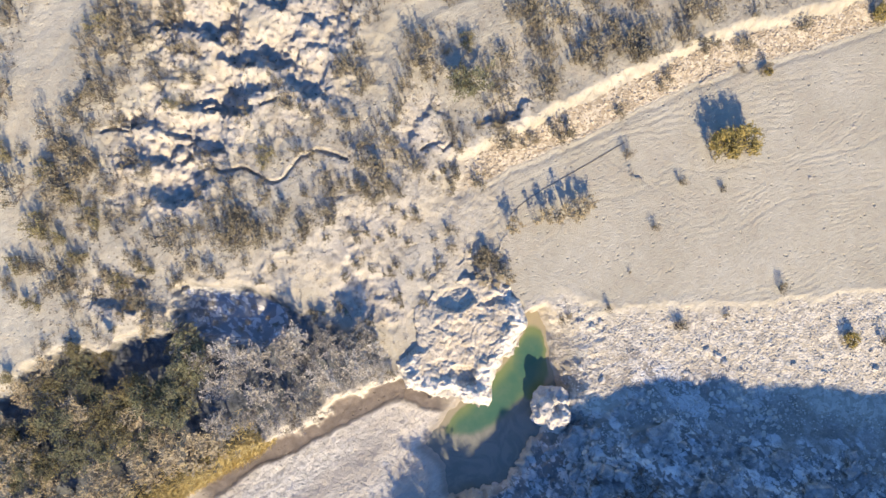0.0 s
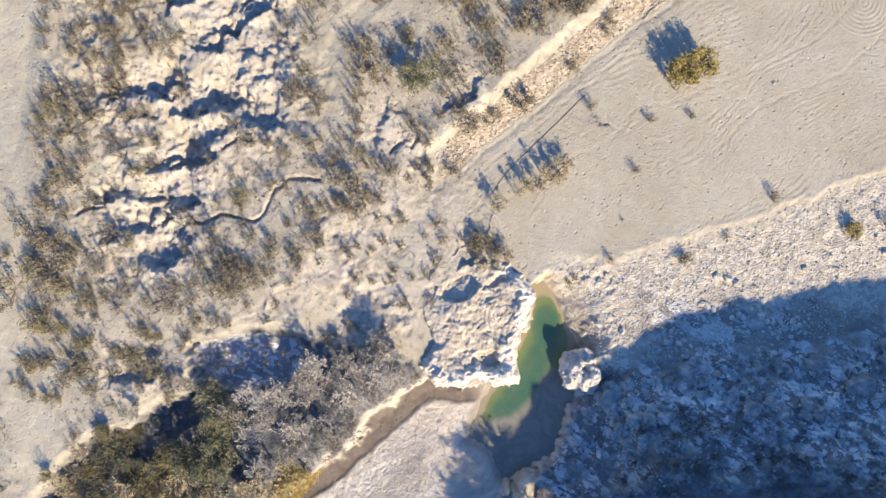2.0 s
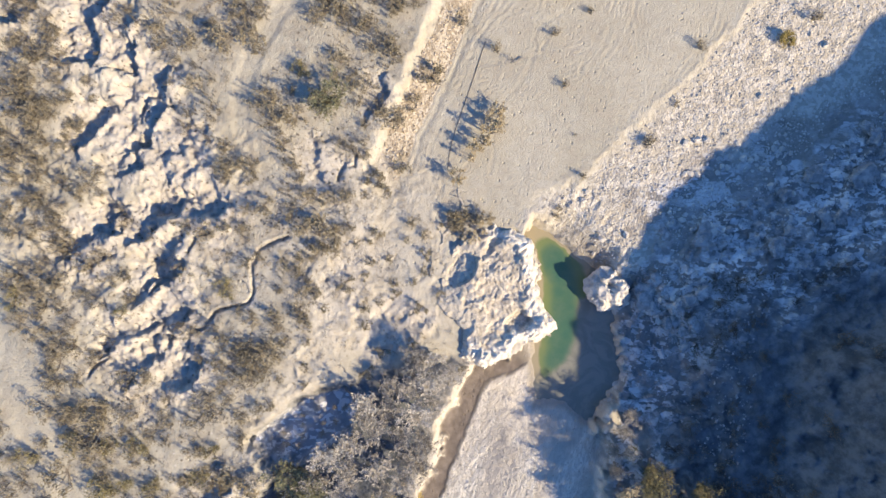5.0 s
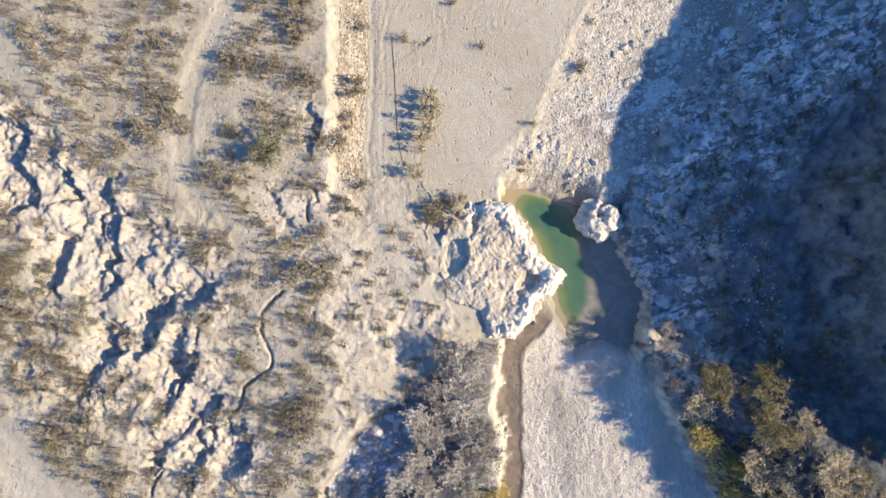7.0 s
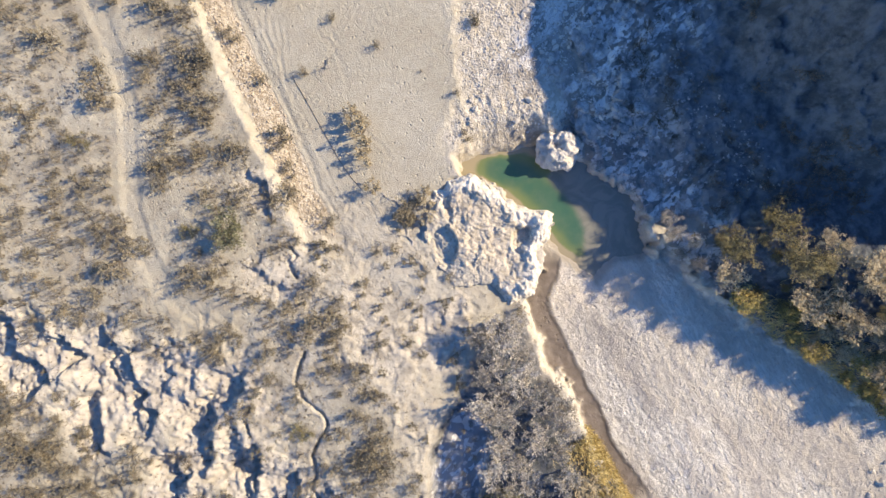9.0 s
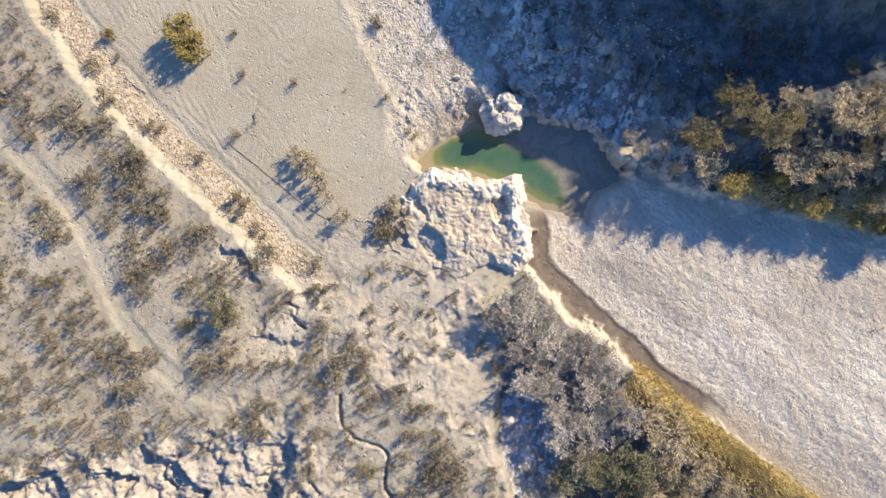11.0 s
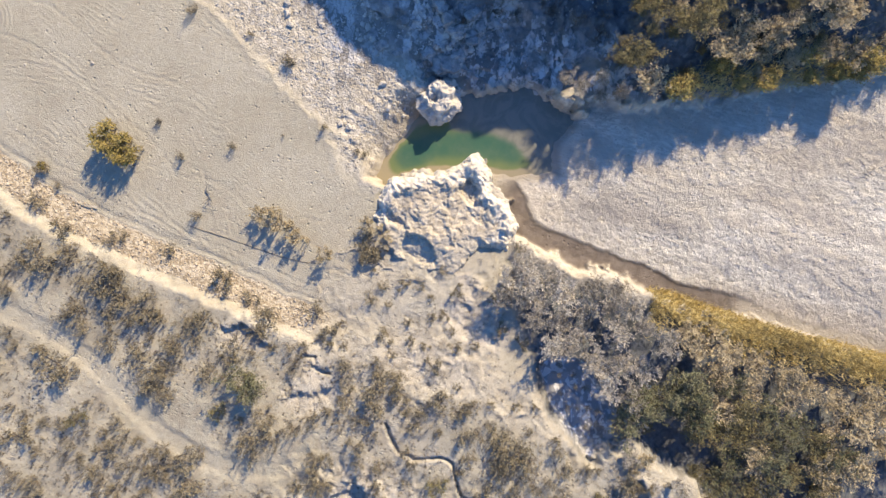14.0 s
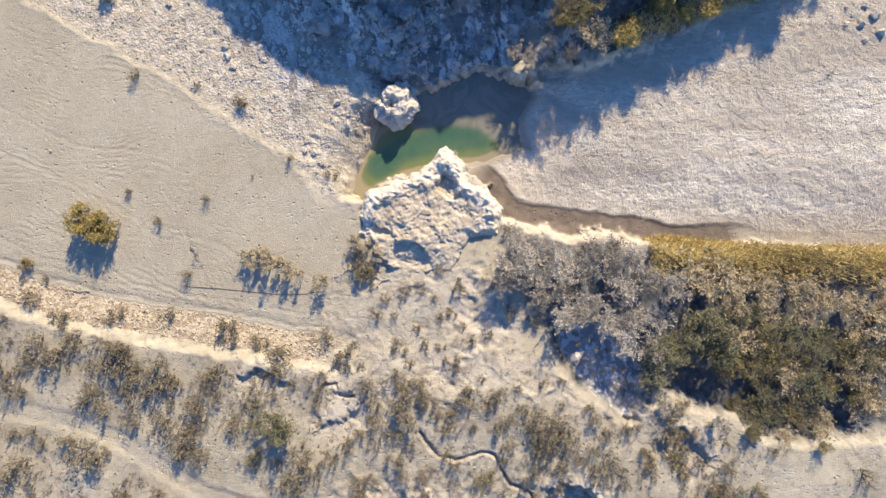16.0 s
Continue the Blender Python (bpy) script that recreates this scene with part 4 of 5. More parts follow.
def make_tree(name, seed, tall, spread, leaves, leaf_len, bark, leaf_mat, limbs=9, bare=0.0, slim=0.29):
    """Several crooked limbs from a short trunk, with a ragged crown of twigs and leaf flakes."""
    rng = random.Random(seed)
    root = new(name)
    wood, crown, tips = Bits(), Bits(), []
    fork = Vector((rng.uniform(-0.1, 0.1), rng.uniform(-0.1, 0.1), tall * 0.16))
    wood.limb([Vector((0, 0, -0.25)), Vector((0.03, 0.02, 0.1)), fork], 0.13, 0.10)
    for k in range(limbs):
        a = math.tau * (k + rng.uniform(-0.35, 0.35)) / limbs
        out, h = spread * rng.uniform(0.35, 1.0), tall * rng.uniform(0.55, 1.0)
        mid = fork + Vector((math.cos(a) * out * 0.45, math.sin(a) * out * 0.45, (h - fork.z) * 0.55))
        end = Vector((math.cos(a + 0.3) * out, math.sin(a + 0.3) * out, h))
        wood.limb([fork, fork.lerp(mid, 0.5) + Vector((rng.gauss(0, 0.12), rng.gauss(0, 0.12), 0)), mid, end], 0.07, 0.012)
        for _ in range(13):
            at = (mid if rng.random() < 0.35 else fork.lerp(mid, 0.5)).lerp(end, rng.uniform(0.1, 1.0))
            c, reach = rng.uniform(0, math.tau), spread * rng.uniform(0.15, 0.42)
            tip = at + Vector((math.cos(c) * reach, math.sin(c) * reach, reach * rng.uniform(-0.25, 0.9)))
            wood.twig(at, tip, 0.022)
            for _ in range(4):
                e = at.lerp(tip, rng.uniform(0.3, 1.0))
                f = e + Vector((rng.gauss(0, 0.22), rng.gauss(0, 0.22), rng.uniform(0, 0.35)))
                crown.twig(e, f, 0.02) if bare else wood.twig(e, f, 0.010)
                tips += [e, f]
    clumps = [t for t in rng.sample(tips, len(tips) // 6) if t.z > 0.3 * tall]
    for _ in range(leaves):
        at = rng.choice(clumps) + Vector((rng.gauss(0, 0.13), rng.gauss(0, 0.13), rng.gauss(0, 0.12)))
        crown.leaf(at, leaf_len * rng.uniform(0.6, 1.4), leaf_len * slim * rng.uniform(0.7, 1.3), rng)
    part("trunk", wood.mesh("trunk", bark), root)
    part("crown", crown.mesh("crown", leaf_mat), root)
    return root


def make_rock_mesh(name, seed, material, flat=0.6, detail=2, rough=0.35):
    """An angular stone about one metre across, its base at the origin."""
    rng = random.Random(seed)
    bm = bmesh.new()
    bmesh.ops.create_icosphere(bm, subdivisions=detail, radius=0.5)
    cuts = [(Vector((rng.gauss(0, 1), rng.gauss(0, 1), rng.gauss(0, 0.7))).normalized(), rng.uniform(0.26, 0.42)) for _ in range(6)]
    for v in bm.verts:
        p = v.co.copy()
        for n, d in cuts:
            over = p.dot(n) - d
            if over > 0:
                p -= n * over
        p *= 1 + rough * 0.5 * noise.noise(p * 3.1 + Vector((seed, 0, 0))) + rough * 0.25 * noise.noise(p * 8.0 + Vector((0, seed, 0)))
        p.z = p.z * flat + 0.5 * flat * 0.55
        v.co = p
    me = bpy.data.meshes.new(name)
    bm.to_mesh(me)
    bm.free()
    me.materials.append(material)
    return me


def spots(count, box, ok, seed, apart=0.0):
    """Seeded random places in a box that satisfy ok(x, y arrays), no two nearer than apart."""
    rng = np.random.default_rng(seed)
    x, y = rng.uniform(box[0], box[1], count * 12), rng.uniform(box[2], box[3], count * 12)
    good = ok(x, y)
    out = []
    for px, py in zip(x[good], y[good]):
        if all((px - qx) ** 2 + (py - qy) ** 2 > apart * apart for qx, qy in out) if apart else True:
            out.append((px, py))
            if len(out) == count:
                break
    return out


def place(kinds, places, rng, low=0.8, high=1.2, sink=0.0):
    """Copies of the kinds at (x, y) or (x, y, size), standing on the ground."""
    if not places:
        return
    zs = heights([p[0] for p in places], [p[1] for p in places])
    for i, (p, z) in enumerate(zip(places, zs)):
        size = (p[2] if len(p) > 2 else 1.0) * rng.uniform(low, high)
        ob = copy_thing(rng.choice(kinds) if len(kinds) > 1 else kinds[0], pose(p[0], p[1], z - sink, 0, 0, rng.uniform(0, 360)))
        ob.scale = (size, size, size * rng.uniform(0.9, 1.15))


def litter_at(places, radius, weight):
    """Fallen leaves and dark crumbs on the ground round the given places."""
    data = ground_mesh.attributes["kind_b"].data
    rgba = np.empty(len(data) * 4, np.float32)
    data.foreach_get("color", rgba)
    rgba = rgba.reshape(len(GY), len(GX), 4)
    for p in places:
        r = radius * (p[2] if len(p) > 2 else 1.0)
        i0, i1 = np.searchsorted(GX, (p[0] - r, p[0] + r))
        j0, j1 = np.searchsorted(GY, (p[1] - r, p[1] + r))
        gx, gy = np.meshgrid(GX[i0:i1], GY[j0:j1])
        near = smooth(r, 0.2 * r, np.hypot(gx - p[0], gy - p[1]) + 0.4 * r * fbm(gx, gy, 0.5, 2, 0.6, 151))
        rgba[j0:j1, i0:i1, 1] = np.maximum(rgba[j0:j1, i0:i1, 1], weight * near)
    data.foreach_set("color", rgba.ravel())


def drop(*roots):
    """Removes the patterns that the copies were made from."""
    for root in roots:
        for ob in (*root.children_recursive, root):
            bpy.data.objects.remove(ob)


# ---- rock ledge and boulder ----
def kept_vertices(keep):
    """The vertices that grid_mesh keeps, in their order."""
    ny, nx = keep.shape
    i = np.arange(nx * ny).reshape(ny, nx)
    quads = np.stack([i[:-1, :-1], i[:-1, 1:], i[1:, 1:], i[1:, :-1]], -1).reshape(-1, 4)
    return quads[keep.reshape(-1)[quads].all(1)]


def rock_ledge():
    xs, ys = np.arange(-5.2, 8.4, 0.075), np.arange(-15.6, -2.4, 0.075)
    x, y = np.meshgrid(xs, ys)
    wx, wy = x + 0.5 * fbm(x, y, 1.8, 4, 0.6, 103), y + 0.5 * fbm(x, y, 1.8, 4, 0.6, 107)
    d = area_distance(wx, wy, ROCK)
    base = np.minimum(land(x, y)[0], 0.5)
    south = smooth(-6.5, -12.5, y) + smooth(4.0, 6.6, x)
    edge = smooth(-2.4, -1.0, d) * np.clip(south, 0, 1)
    fold = 0.22 * fbm(wx, wy, 2.0, 4, 0.62, 205) + 0.22 * edge * fbm(wx, wy, 1.1, 3, 0.6, 207)
    layer = np.floor(fold / 0.085)
    layers = 0.085 * (layer + smooth(0.62, 1.0, fold / 0.085 - layer))
    top = 0.5 + layers + 0.07 * (ridged(wx, wy, 2.2, 4, 111) - 0.6) + 0.06 * fbm(wx, wy, 0.7, 4, 0.65, 113) + edge * (0.35 + 0.6 * (ridged(wx, wy, 1.7, 3, 119) - 0.55))
    top = top + smooth(-1.5, -3.5, x) * 0.25 * (ridged(wx, wy, 1.5, 3, 121) - 0.5)
    step = 0.05 * fbm(wx, wy, 0.4, 3, 0.7, 115)
    west = 1 - np.clip(south + smooth(2.5, 5, x), 0, 1)
    bowl = 0.0
    for depth, back, pts in BASINS:
        bowl = bowl + depth * scarp_depth(x + 0.9 * (wx - x), y + 0.9 * (wy - y), pts, back)[0]
    crevice = smooth(0.10, 0.0, np.abs(fbm(wx, wy, 1.7, 3, 0.6, 123))) * 0.06 + smooth(0.07, 0.0, np.abs(fbm(wx, wy, 3.8, 3, 0.6, 125))) * 0.05 + 0.05 * smooth(0.05, 0.5, fbm(wx, wy, 1.2, 3, 0.6, 127)) + 0.05 * fbm(x, y, 0.45, 3, 0.7, 129) * (1 - edge)
    bowl = bowl + crevice
    # the walls fall to the pool and the channel
    z = np.where(d < 0, 0.1 + 0.3 * west + top * (smooth(0.15, -0.7, d) * (1 - west) + smooth(0.1, -2.4, d) * west) + step - bowl, 0)
    fall = smooth(0.05, 0.55, d)
    z = np.where(d < 0, z, (0.05 + 0.3 * fbm(x, y, 0.7, 3, 0.6, 117)) * (1 - fall) + (base - 0.6) * fall)
    keep = d < 0.62
    me = grid_mesh("rock_ledge", xs, ys, z, keep)
    # paler near the outline, most on the south and east
    rim_tone = smooth(-1.1, -0.3, d) * np.clip(0.35 + south, 0, 1) + 0.6 * edge
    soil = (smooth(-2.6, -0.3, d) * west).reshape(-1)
    d_keep = np.clip(rim_tone, 0, 1).reshape(-1)
    used = np.unique(kept_vertices(keep))
    me.attributes.new("rim_tone", "FLOAT_COLOR", "POINT").data.foreach_set("color", np.stack([d_keep[used], soil[used], soil[used]] + [np.ones(len(used))], -1).astype(np.float32).ravel())
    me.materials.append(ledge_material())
    me.polygons.foreach_set("use_smooth", np.ones(len(me.polygons), bool))
    return tagged(new("rock_ledge", me), "rough cream limestone ledge with hollows above the pool", "rock", kind="structure")


rock_ledge()


def boulder():
    bm = bmesh.new()
    bmesh.ops.create_icosphere(bm, subdivisions=5, radius=1.0)
    for v in bm.verts:
        p = v.co.copy()
        n = 0.30 * noise.noise(p * 1.5 + Vector((3, 1, 7))) + 0.34 * (0.3 - abs(noise.noise(p * 2.1 + Vector((5, 2, 1))))) + 0.18 * (0.25 - abs(noise.noise(p * 5.2))) + 0.07 * noise.noise(p * 14)
        p *= 1 + n
        hole = (p - Vector((0.15, 0.05, 0.9))).length
        p.z -= 0.8 * max(0.0, 1 - hole / 0.36)
        v.co = Vector((p.x * 1.85, p.y * 1.95, p.z * 1.5 + 0.6))
    me = bpy.data.meshes.new("boulder")
    bm.to_mesh(me)
    bm.free()
    me.materials.append(LIMESTONE)
    ob = tagged(new("boulder", me), "pitted pale limestone boulder standing in the pool", "boulder")
    ob.matrix_world = pose(10.0, -15.3, WATER + 0.2, 0, 0, 25)


boulder()


# ---- stones ----
def on_margin(x, y):
    z, (peb, mud, bar), (marl, litter, stone), _ = land(x, y)
    return (peb > 0.5) & (y < 2)


def on_slope(x, y):
    z, (peb, mud, bar), _, _ = land(x, y)
    return (peb > 0.5) & (y > 2)


def on_sand(x, y):
    z, (peb, mud, bar), (marl, litter, stone), _ = land(x, y)
    return (peb < 0.2) & (z < 0.35) & (bar < 0.05) & (stone < 0.1) & (x > 7) & (y > -8)


def on_bar(x, y):
    return land(x, y)[1][2] > 0.85


def on_hill(x, y):
    d, s = line_distance(x, y, HILL_FOOT)
    return (-s * d > 0.3) & (x > 6) & (-s * d < 10.5)


def low_hill(x, y):
    d, s = line_distance(x, y, HILL_FOOT)
    return (-s * d > -0.5) & (-s * d < 6) & (x > 11)


def stone_stuff(name, places, lo, hi, seed, label, material=PEBBLE):
    rng = random.Random(seed)
    bits = Bits()
    for (x, y), z in zip(places, heights([p[0] for p in places], [p[1] for p in places])):
        bits.stone((x, y, z), lo + (hi - lo) * rng.random() ** 2.6, rng)
    tagged(new(name, bits.mesh(name, material)), label, "stones", kind="stuff")


stone_stuff("margin_pebbles", spots(4200, (8, 44, -17, 0), on_margin, 1), 0.08, 0.30, 2, "cream pebbles and cobbles strewn along the hill's foot")
stone_stuff("bank_pebbles", spots(3400, (0, 46, 2, 30), on_slope, 3), 0.08, 0.36, 4, "tan and cream cobbles on the sunny bank slope", BANK_STONE)
stone_stuff("flat_pebbles", spots(600, (7, 45, -8, 24), on_sand, 5), 0.05, 0.19, 6, "small scattered pebbles on the sand flat")
stone_stuff("bar_gravel", spots(9000, (-40, 2, -48, -13), on_bar, 7), 0.06, 0.22, 8, "grey and pinkish river gravel on the bar")
stone_stuff("scree", spots(2600, (6, 46, -46, -13), on_hill, 9), 0.1, 0.4, 10, "broken grey limestone scree on the shaded slope", GREY_STONE)



def at_foot(x, y):
    d, s = line_distance(x, y, HILL_FOOT)
    return (-s * d > -4.5) & (-s * d < 4.5) & (x > 11.5) & (fbm(x, y, 2.5, 3, 0.6, 175) > -0.3)


stone_stuff("pale_chips", spots(2000, (11, 45, -26, -8), at_foot, 11), 0.08, 0.32, 12, "pale broken limestone chips at the foot of the slope", LIMESTONE)

rock_kinds = [tagged(new("rock", make_rock_mesh("rock", 20 + k, GREY_STONE, 0.26 + 0.05 * k, 3, 1.2)), "angular grey limestone block on the shaded slope", "rock", "rocks on the slope") for k in range(6)]
rng = random.Random(41)
place(rock_kinds, [(x, y, 0.45 + 1.5 * rng.random() ** 2.2) for x, y in spots(70, (8, 45, -44, -12), low_hill, 42, 0.8)], rng, 0.9, 1.1, 0.05)
place(rock_kinds, [(x, y, 0.7 + 1.6 * rng.random() ** 1.6) for x, y in spots(26, (9, 44, -30, -16), low_hill, 43, 1.2)], rng, 0.9, 1.2, 0.1)
drop(*rock_kinds)
stone_kinds = [tagged(new("stone", make_rock_mesh("stone", 60 + k, PEBBLE, 0.55, 1)), "pale rounded stone on the pebbly margin", "stone", "stones on the margin") for k in range(4)]
place(stone_kinds, [(x, y, 0.18 + 0.16 * rng.random() ** 2) for x, y in spots(70, (9, 43, -14, -3), on_margin, 44, 0.5)], rng)
place(stone_kinds, [(32.2, 5.5, 0.45), (36.0, 10.0, 0.3), (33.5, 1.0, 0.25), (27.5, 3.5, 0.25), (22.5, -1.5, 0.22), (38.0, 3.0, 0.3), (30.5, -1.0, 0.25)], rng)
drop(*stone_kinds)
block_kinds = [tagged(new("limestone_block", make_rock_mesh("limestone_block", 80 + k, LIMESTONE, 0.6, 2, 0.8)), "pale pitted limestone block among pebbles", "rock", "pale blocks") for k in range(4)]
place(block_kinds, [(13.2, -7.6, 0.65), (13.9, -7.2, 0.5), (14.3, -7.9, 0.4), (12.3, -7.1, 0.4), (24.2, -10.2, 0.8), (23.3, -9.7, 0.7), (24.9, -10.8, 0.8), (31.0, -11.0, 0.6), (38.2, -11.4, 0.7)], rng, 0.9, 1.2, 0.05)
place(block_kinds, [(-20.2, -45.2, 0.9), (-21.4, -44.2, 0.7), (-19.2, -44.4, 0.6), (-20.8, -46.6, 1.0), (-18.4, -45.6, 0.5), (-22.2, -45.6, 0.8), (-19.6, -46.8, 0.7)], rng, 0.9, 1.2, 0.05)
foot_kinds = [tagged(new("limestone_block", make_rock_mesh("limestone_block", 90 + k, LIMESTONE, 0.5, 1, 0.9)), "small pale limestone block at the foot of the shaded slope", "rock", "blocks at the slope's foot") for k in range(5)]


def foot(x, y):
    d, s = line_distance(x, y, HILL_FOOT)
    return (-s * d > -4.0) & (-s * d < 5) & (x > 11) & (fbm(x, y, 4, 3, 0.6, 171) > -0.15)


place(foot_kinds, [(x, y, 0.22 + 0.55 * rng.random() ** 2.4) for x, y in spots(300, (11, 45, -26, -9), foot, 45, 0.5)], rng, 0.9, 1.2, 0.03)
place(foot_kinds, [(x, y, 0.25 + 0.5 * rng.random() ** 2) for x, y in ((2.2, -23.6), (3.4, -23.2), (1.2, -24.4), (2.8, -24.4), (4.8, -22.6), (7.4, -20.4), (8.6, -18.6), (0.4, -25.0), (1.8, -25.4))], rng, 1.0, 1.5, 0.05)
drop(*block_kinds, *foot_kinds)


# ---- plants ----
GREY_SHRUBS = [(-17.6, 0.8, 1.2), (-16.1, 1.3, 1.1), (-6.2, 5.3, 1.7), (16.6, 16.6, 1.6), (22.5, 19.9, 1.7), (12.9, 16.1, 1.2), (7.9, 14.2, 1.1), (-36.0, 4.3, 1.6), (-32.5, 4.8, 1.4), (-30.5, 6.8, 1.4), (-28.5, 4.8, 1.3),
               (-33.5, 9.7, 1.4), (-22.6, 1.3, 1.2), (-27.1, 2.3, 1.1), (-24.1, 0.3, 1.2), (-29.5, 14.2, 1.2), (-28.2, 12.2, 1.2), (-25.5, 17.6, 1.2), (-37.4, 12.7, 1.2), (-2.2, 17.1, 1.1), (-3.2, 13.2, 1.0), (-8.2, 15.2, 1.0), (-6.7, 13.7, 1.0),
               (17.0, 17.0, 1.5), (21.0, 20.2, 1.5), (13.1, 20.2, 1.2), (8.2, 18.6, 1.2), (5.8, 19.4, 1.1), (-0.9, 14.2, 1.0), (-3.7, 4.3, 1.0), (-2.3, 6.5, 1.0)]
BROWN_SHRUBS = [(10.2, 9.6, 1.4), (4.7, 9.2, 1.2), (0.3, 5.3, 1.1), (3.2, 5.3, 1.1), (-2.7, 1.8, 1.0), (-7.2, 0.8, 1.0), (-12.2, 0.3, 1.0), (-10.6, 9.7, 0.9), (14.3, 24.7, 1.9), (17.9, 29.1, 1.6), (5.0, 15.2, 1.1), (-1.5, 16.8, 1.0), (15.5, 11.4, 0.9), (19.2, 13.6, 0.8), (26.2, 16.6, 1.0), (31.0, 18.8, 0.9), (7.6, 8.4, 0.9), (5.3, 8.7, 1.3), (22.9, 17.2, 1.1),
                (-18.9, -0.2, 1.1), (-16.2, 0.4, 1.3), (-21.3, -1.9, 1.1), (-8.0, 10.4, 1.0), (-7.3, 4.2, 1.0), (-0.4, 23.0, 1.9), (5.6, 28.7, 1.2), (5.8, 26.6, 1.2), (7.1, 20.0, 1.2), (-0.2, 30.3, 1.0), (2.0, 36.9, 1.2), (2.7, 33.4, 1.3),
                (-4.7, 28.1, 1.2), (-3.8, 25.2, 1.3), (13.1, 15.0, 1.1), (10.2, 19.3, 1.4), (9.1, 16.0, 1.2)]
OLIVE_SHRUBS = [(-36.5, -2.0, 1.2), (-30.0, 2.0, 1.1), (-34.0, 6.0, 1.2), (-28.0, -3.6, 1.0), (-37.5, 7.5, 1.2), (-25.6, -2.6, 0.9), (-31.6, 3.6, 1.2), (-35.2, -5.4, 1.0), (-15.3, 7.2, 1.3), (-34.8, 1.4, 1.5), (-33.4, 0.2, 1.2), (-31.4, -1.6, 1.1), (2.0, 16.9, 1.1), (9.6, 26.2, 1.1), (-29.4, 18.2, 1.1), (-23.2, 11.5, 0.9)]


def on_terrace(x, y):
    z, (peb, mud, bar), (marl, litter, stone), _ = land(x, y)
    d_bank, s_bank = line_distance(x, y, BANK_CREST)
    d_tr, _ = line_distance(x, y, TRACK)
    d_we, _ = line_distance(x, y, WEST_TRACK)
    patch = fbm(x, y, 7, 3, 0.5, 131) > -0.55
    return (-s_bank * d_bank > 0.2) & (d_tr > 1.4) & (d_we > 2.4) & (marl < 0.75) & (stone < 0.1) & (bar < 0.1) & patch & (area_distance(x, y, HOLLOW) > 0.5)


def on_rough(x, y):
    z, (peb, mud, bar), (marl, litter, stone), _ = land(x, y)
    d_bank, s_bank = line_distance(x, y, BANK_CREST)
    return (s_bank * d_bank > -1) & (x < 2) & (bar < 0.05) & (stone < 0.1) & (area_distance(x, y, HOLLOW) > 0.2)


rng = random.Random(5)
grey = [tagged(make_shrub("grey_shrub", 200 + k, 26, 0.80, 1.75, 0.2, 0.026, 230, 0.13, TWIG, DUST, 3, 0.34), "dry grey-brown desert shrub with bare upright stems", "shrub", "shrubs of the terrace") for k in range(5)]
brown = [tagged(make_shrub("brown_shrub", 230 + k, 30, 0.78, 1.4, 0.28, 0.024, 290, 0.13, TWIG, DUST, 3, 0.3), "dense dusty brown shrub on pale soil", "shrub", "shrubs of the terrace") for k in range(4)]
olive = [tagged(make_shrub("olive_shrub", 260 + k, 40, 0.66, 1.2, 0.35, 0.02, 640, 0.09, TWIG, OLIVE, 3, 0.32), "rounded olive green shrub on pale soil", "shrub", "shrubs of the terrace") for k in range(3)]
thorn = [tagged(make_shrub("thorn_shrub", 280 + k, 18, 0.66, 1.7, 0.2, 0.028, 110, 0.09, TWIG, DUST, 5, 0.36), "thin leafless thorn shrub with a long shadow", "shrub", "shrubs of the terrace") for k in range(4)]
place(grey, GREY_SHRUBS, rng, 0.9, 1.1)
place(brown, BROWN_SHRUBS, rng, 0.9, 1.1)
place(olive, OLIVE_SHRUBS, rng, 0.95, 1.1)
DENSE = [(-33, 6.5, 3.2, 5.5, 16), (-35, -2.5, 3.5, 3, 8), (-6.8, 5.5, 1.2, 4.0, 5), (-18, 2.4, 1.6, 3.0, 9), (3.5, -2.0, 2.0, 2.4, 8), (-28, -3.5, 6, 2.0, 9), (9.0, 17.5, 4, 2.2, 10), (16.5, 17, 2.6, 2.4, 8), (-9, 13.2, 2.4, 2.0, 4), (1.0, 23.5, 2.4, 3.0, 8), (-20.9, 29.5, 2.4, 2.4, 7), (-16.9, 30.4, 2.4, 2.4, 7), (-17.8, 25.3, 2.4, 2.4, 7), (-22.5, 24.2, 2.4, 2.4, 7), (-13.6, 28.4, 2.4, 2.4, 7), (-14.9, 33.2, 2.4, 2.4, 7), (-16.5, 28.0, 2.4, 2.4, 7), (-23.5, 20.5, 1.6, 1.6, 6), (-26.5, 17.0, 1.6, 1.6, 6)]
for px, py, a, b, n in DENSE:
    place(rng.choice((grey, brown)), [(px + a * rng.gauss(0, 0.55), py + b * rng.gauss(0, 0.55), rng.uniform(0.6, 1.1)) for _ in range(n)], rng)
taken = GREY_SHRUBS + BROWN_SHRUBS + OLIVE_SHRUBS
fill = [(x, y, rng.choice((0.55, 0.7, 0.8, 0.95, 1.1))) for x, y in spots(580, (-42, 44, -12, 40), on_terrace, 51, 1.05) if all((x - t[0]) ** 2 + (y - t[1]) ** 2 > 1.6 for t in taken)]
place(grey, fill[0::3], rng)
place(brown, fill[1::3], rng)
place(thorn, fill[2::3], rng)
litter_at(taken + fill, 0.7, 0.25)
place(brown, [(x, y, rng.uniform(0.45, 0.8)) for x, y in spots(44, (-34, 2, -12, 8), on_rough, 52, 1.3)], rng)

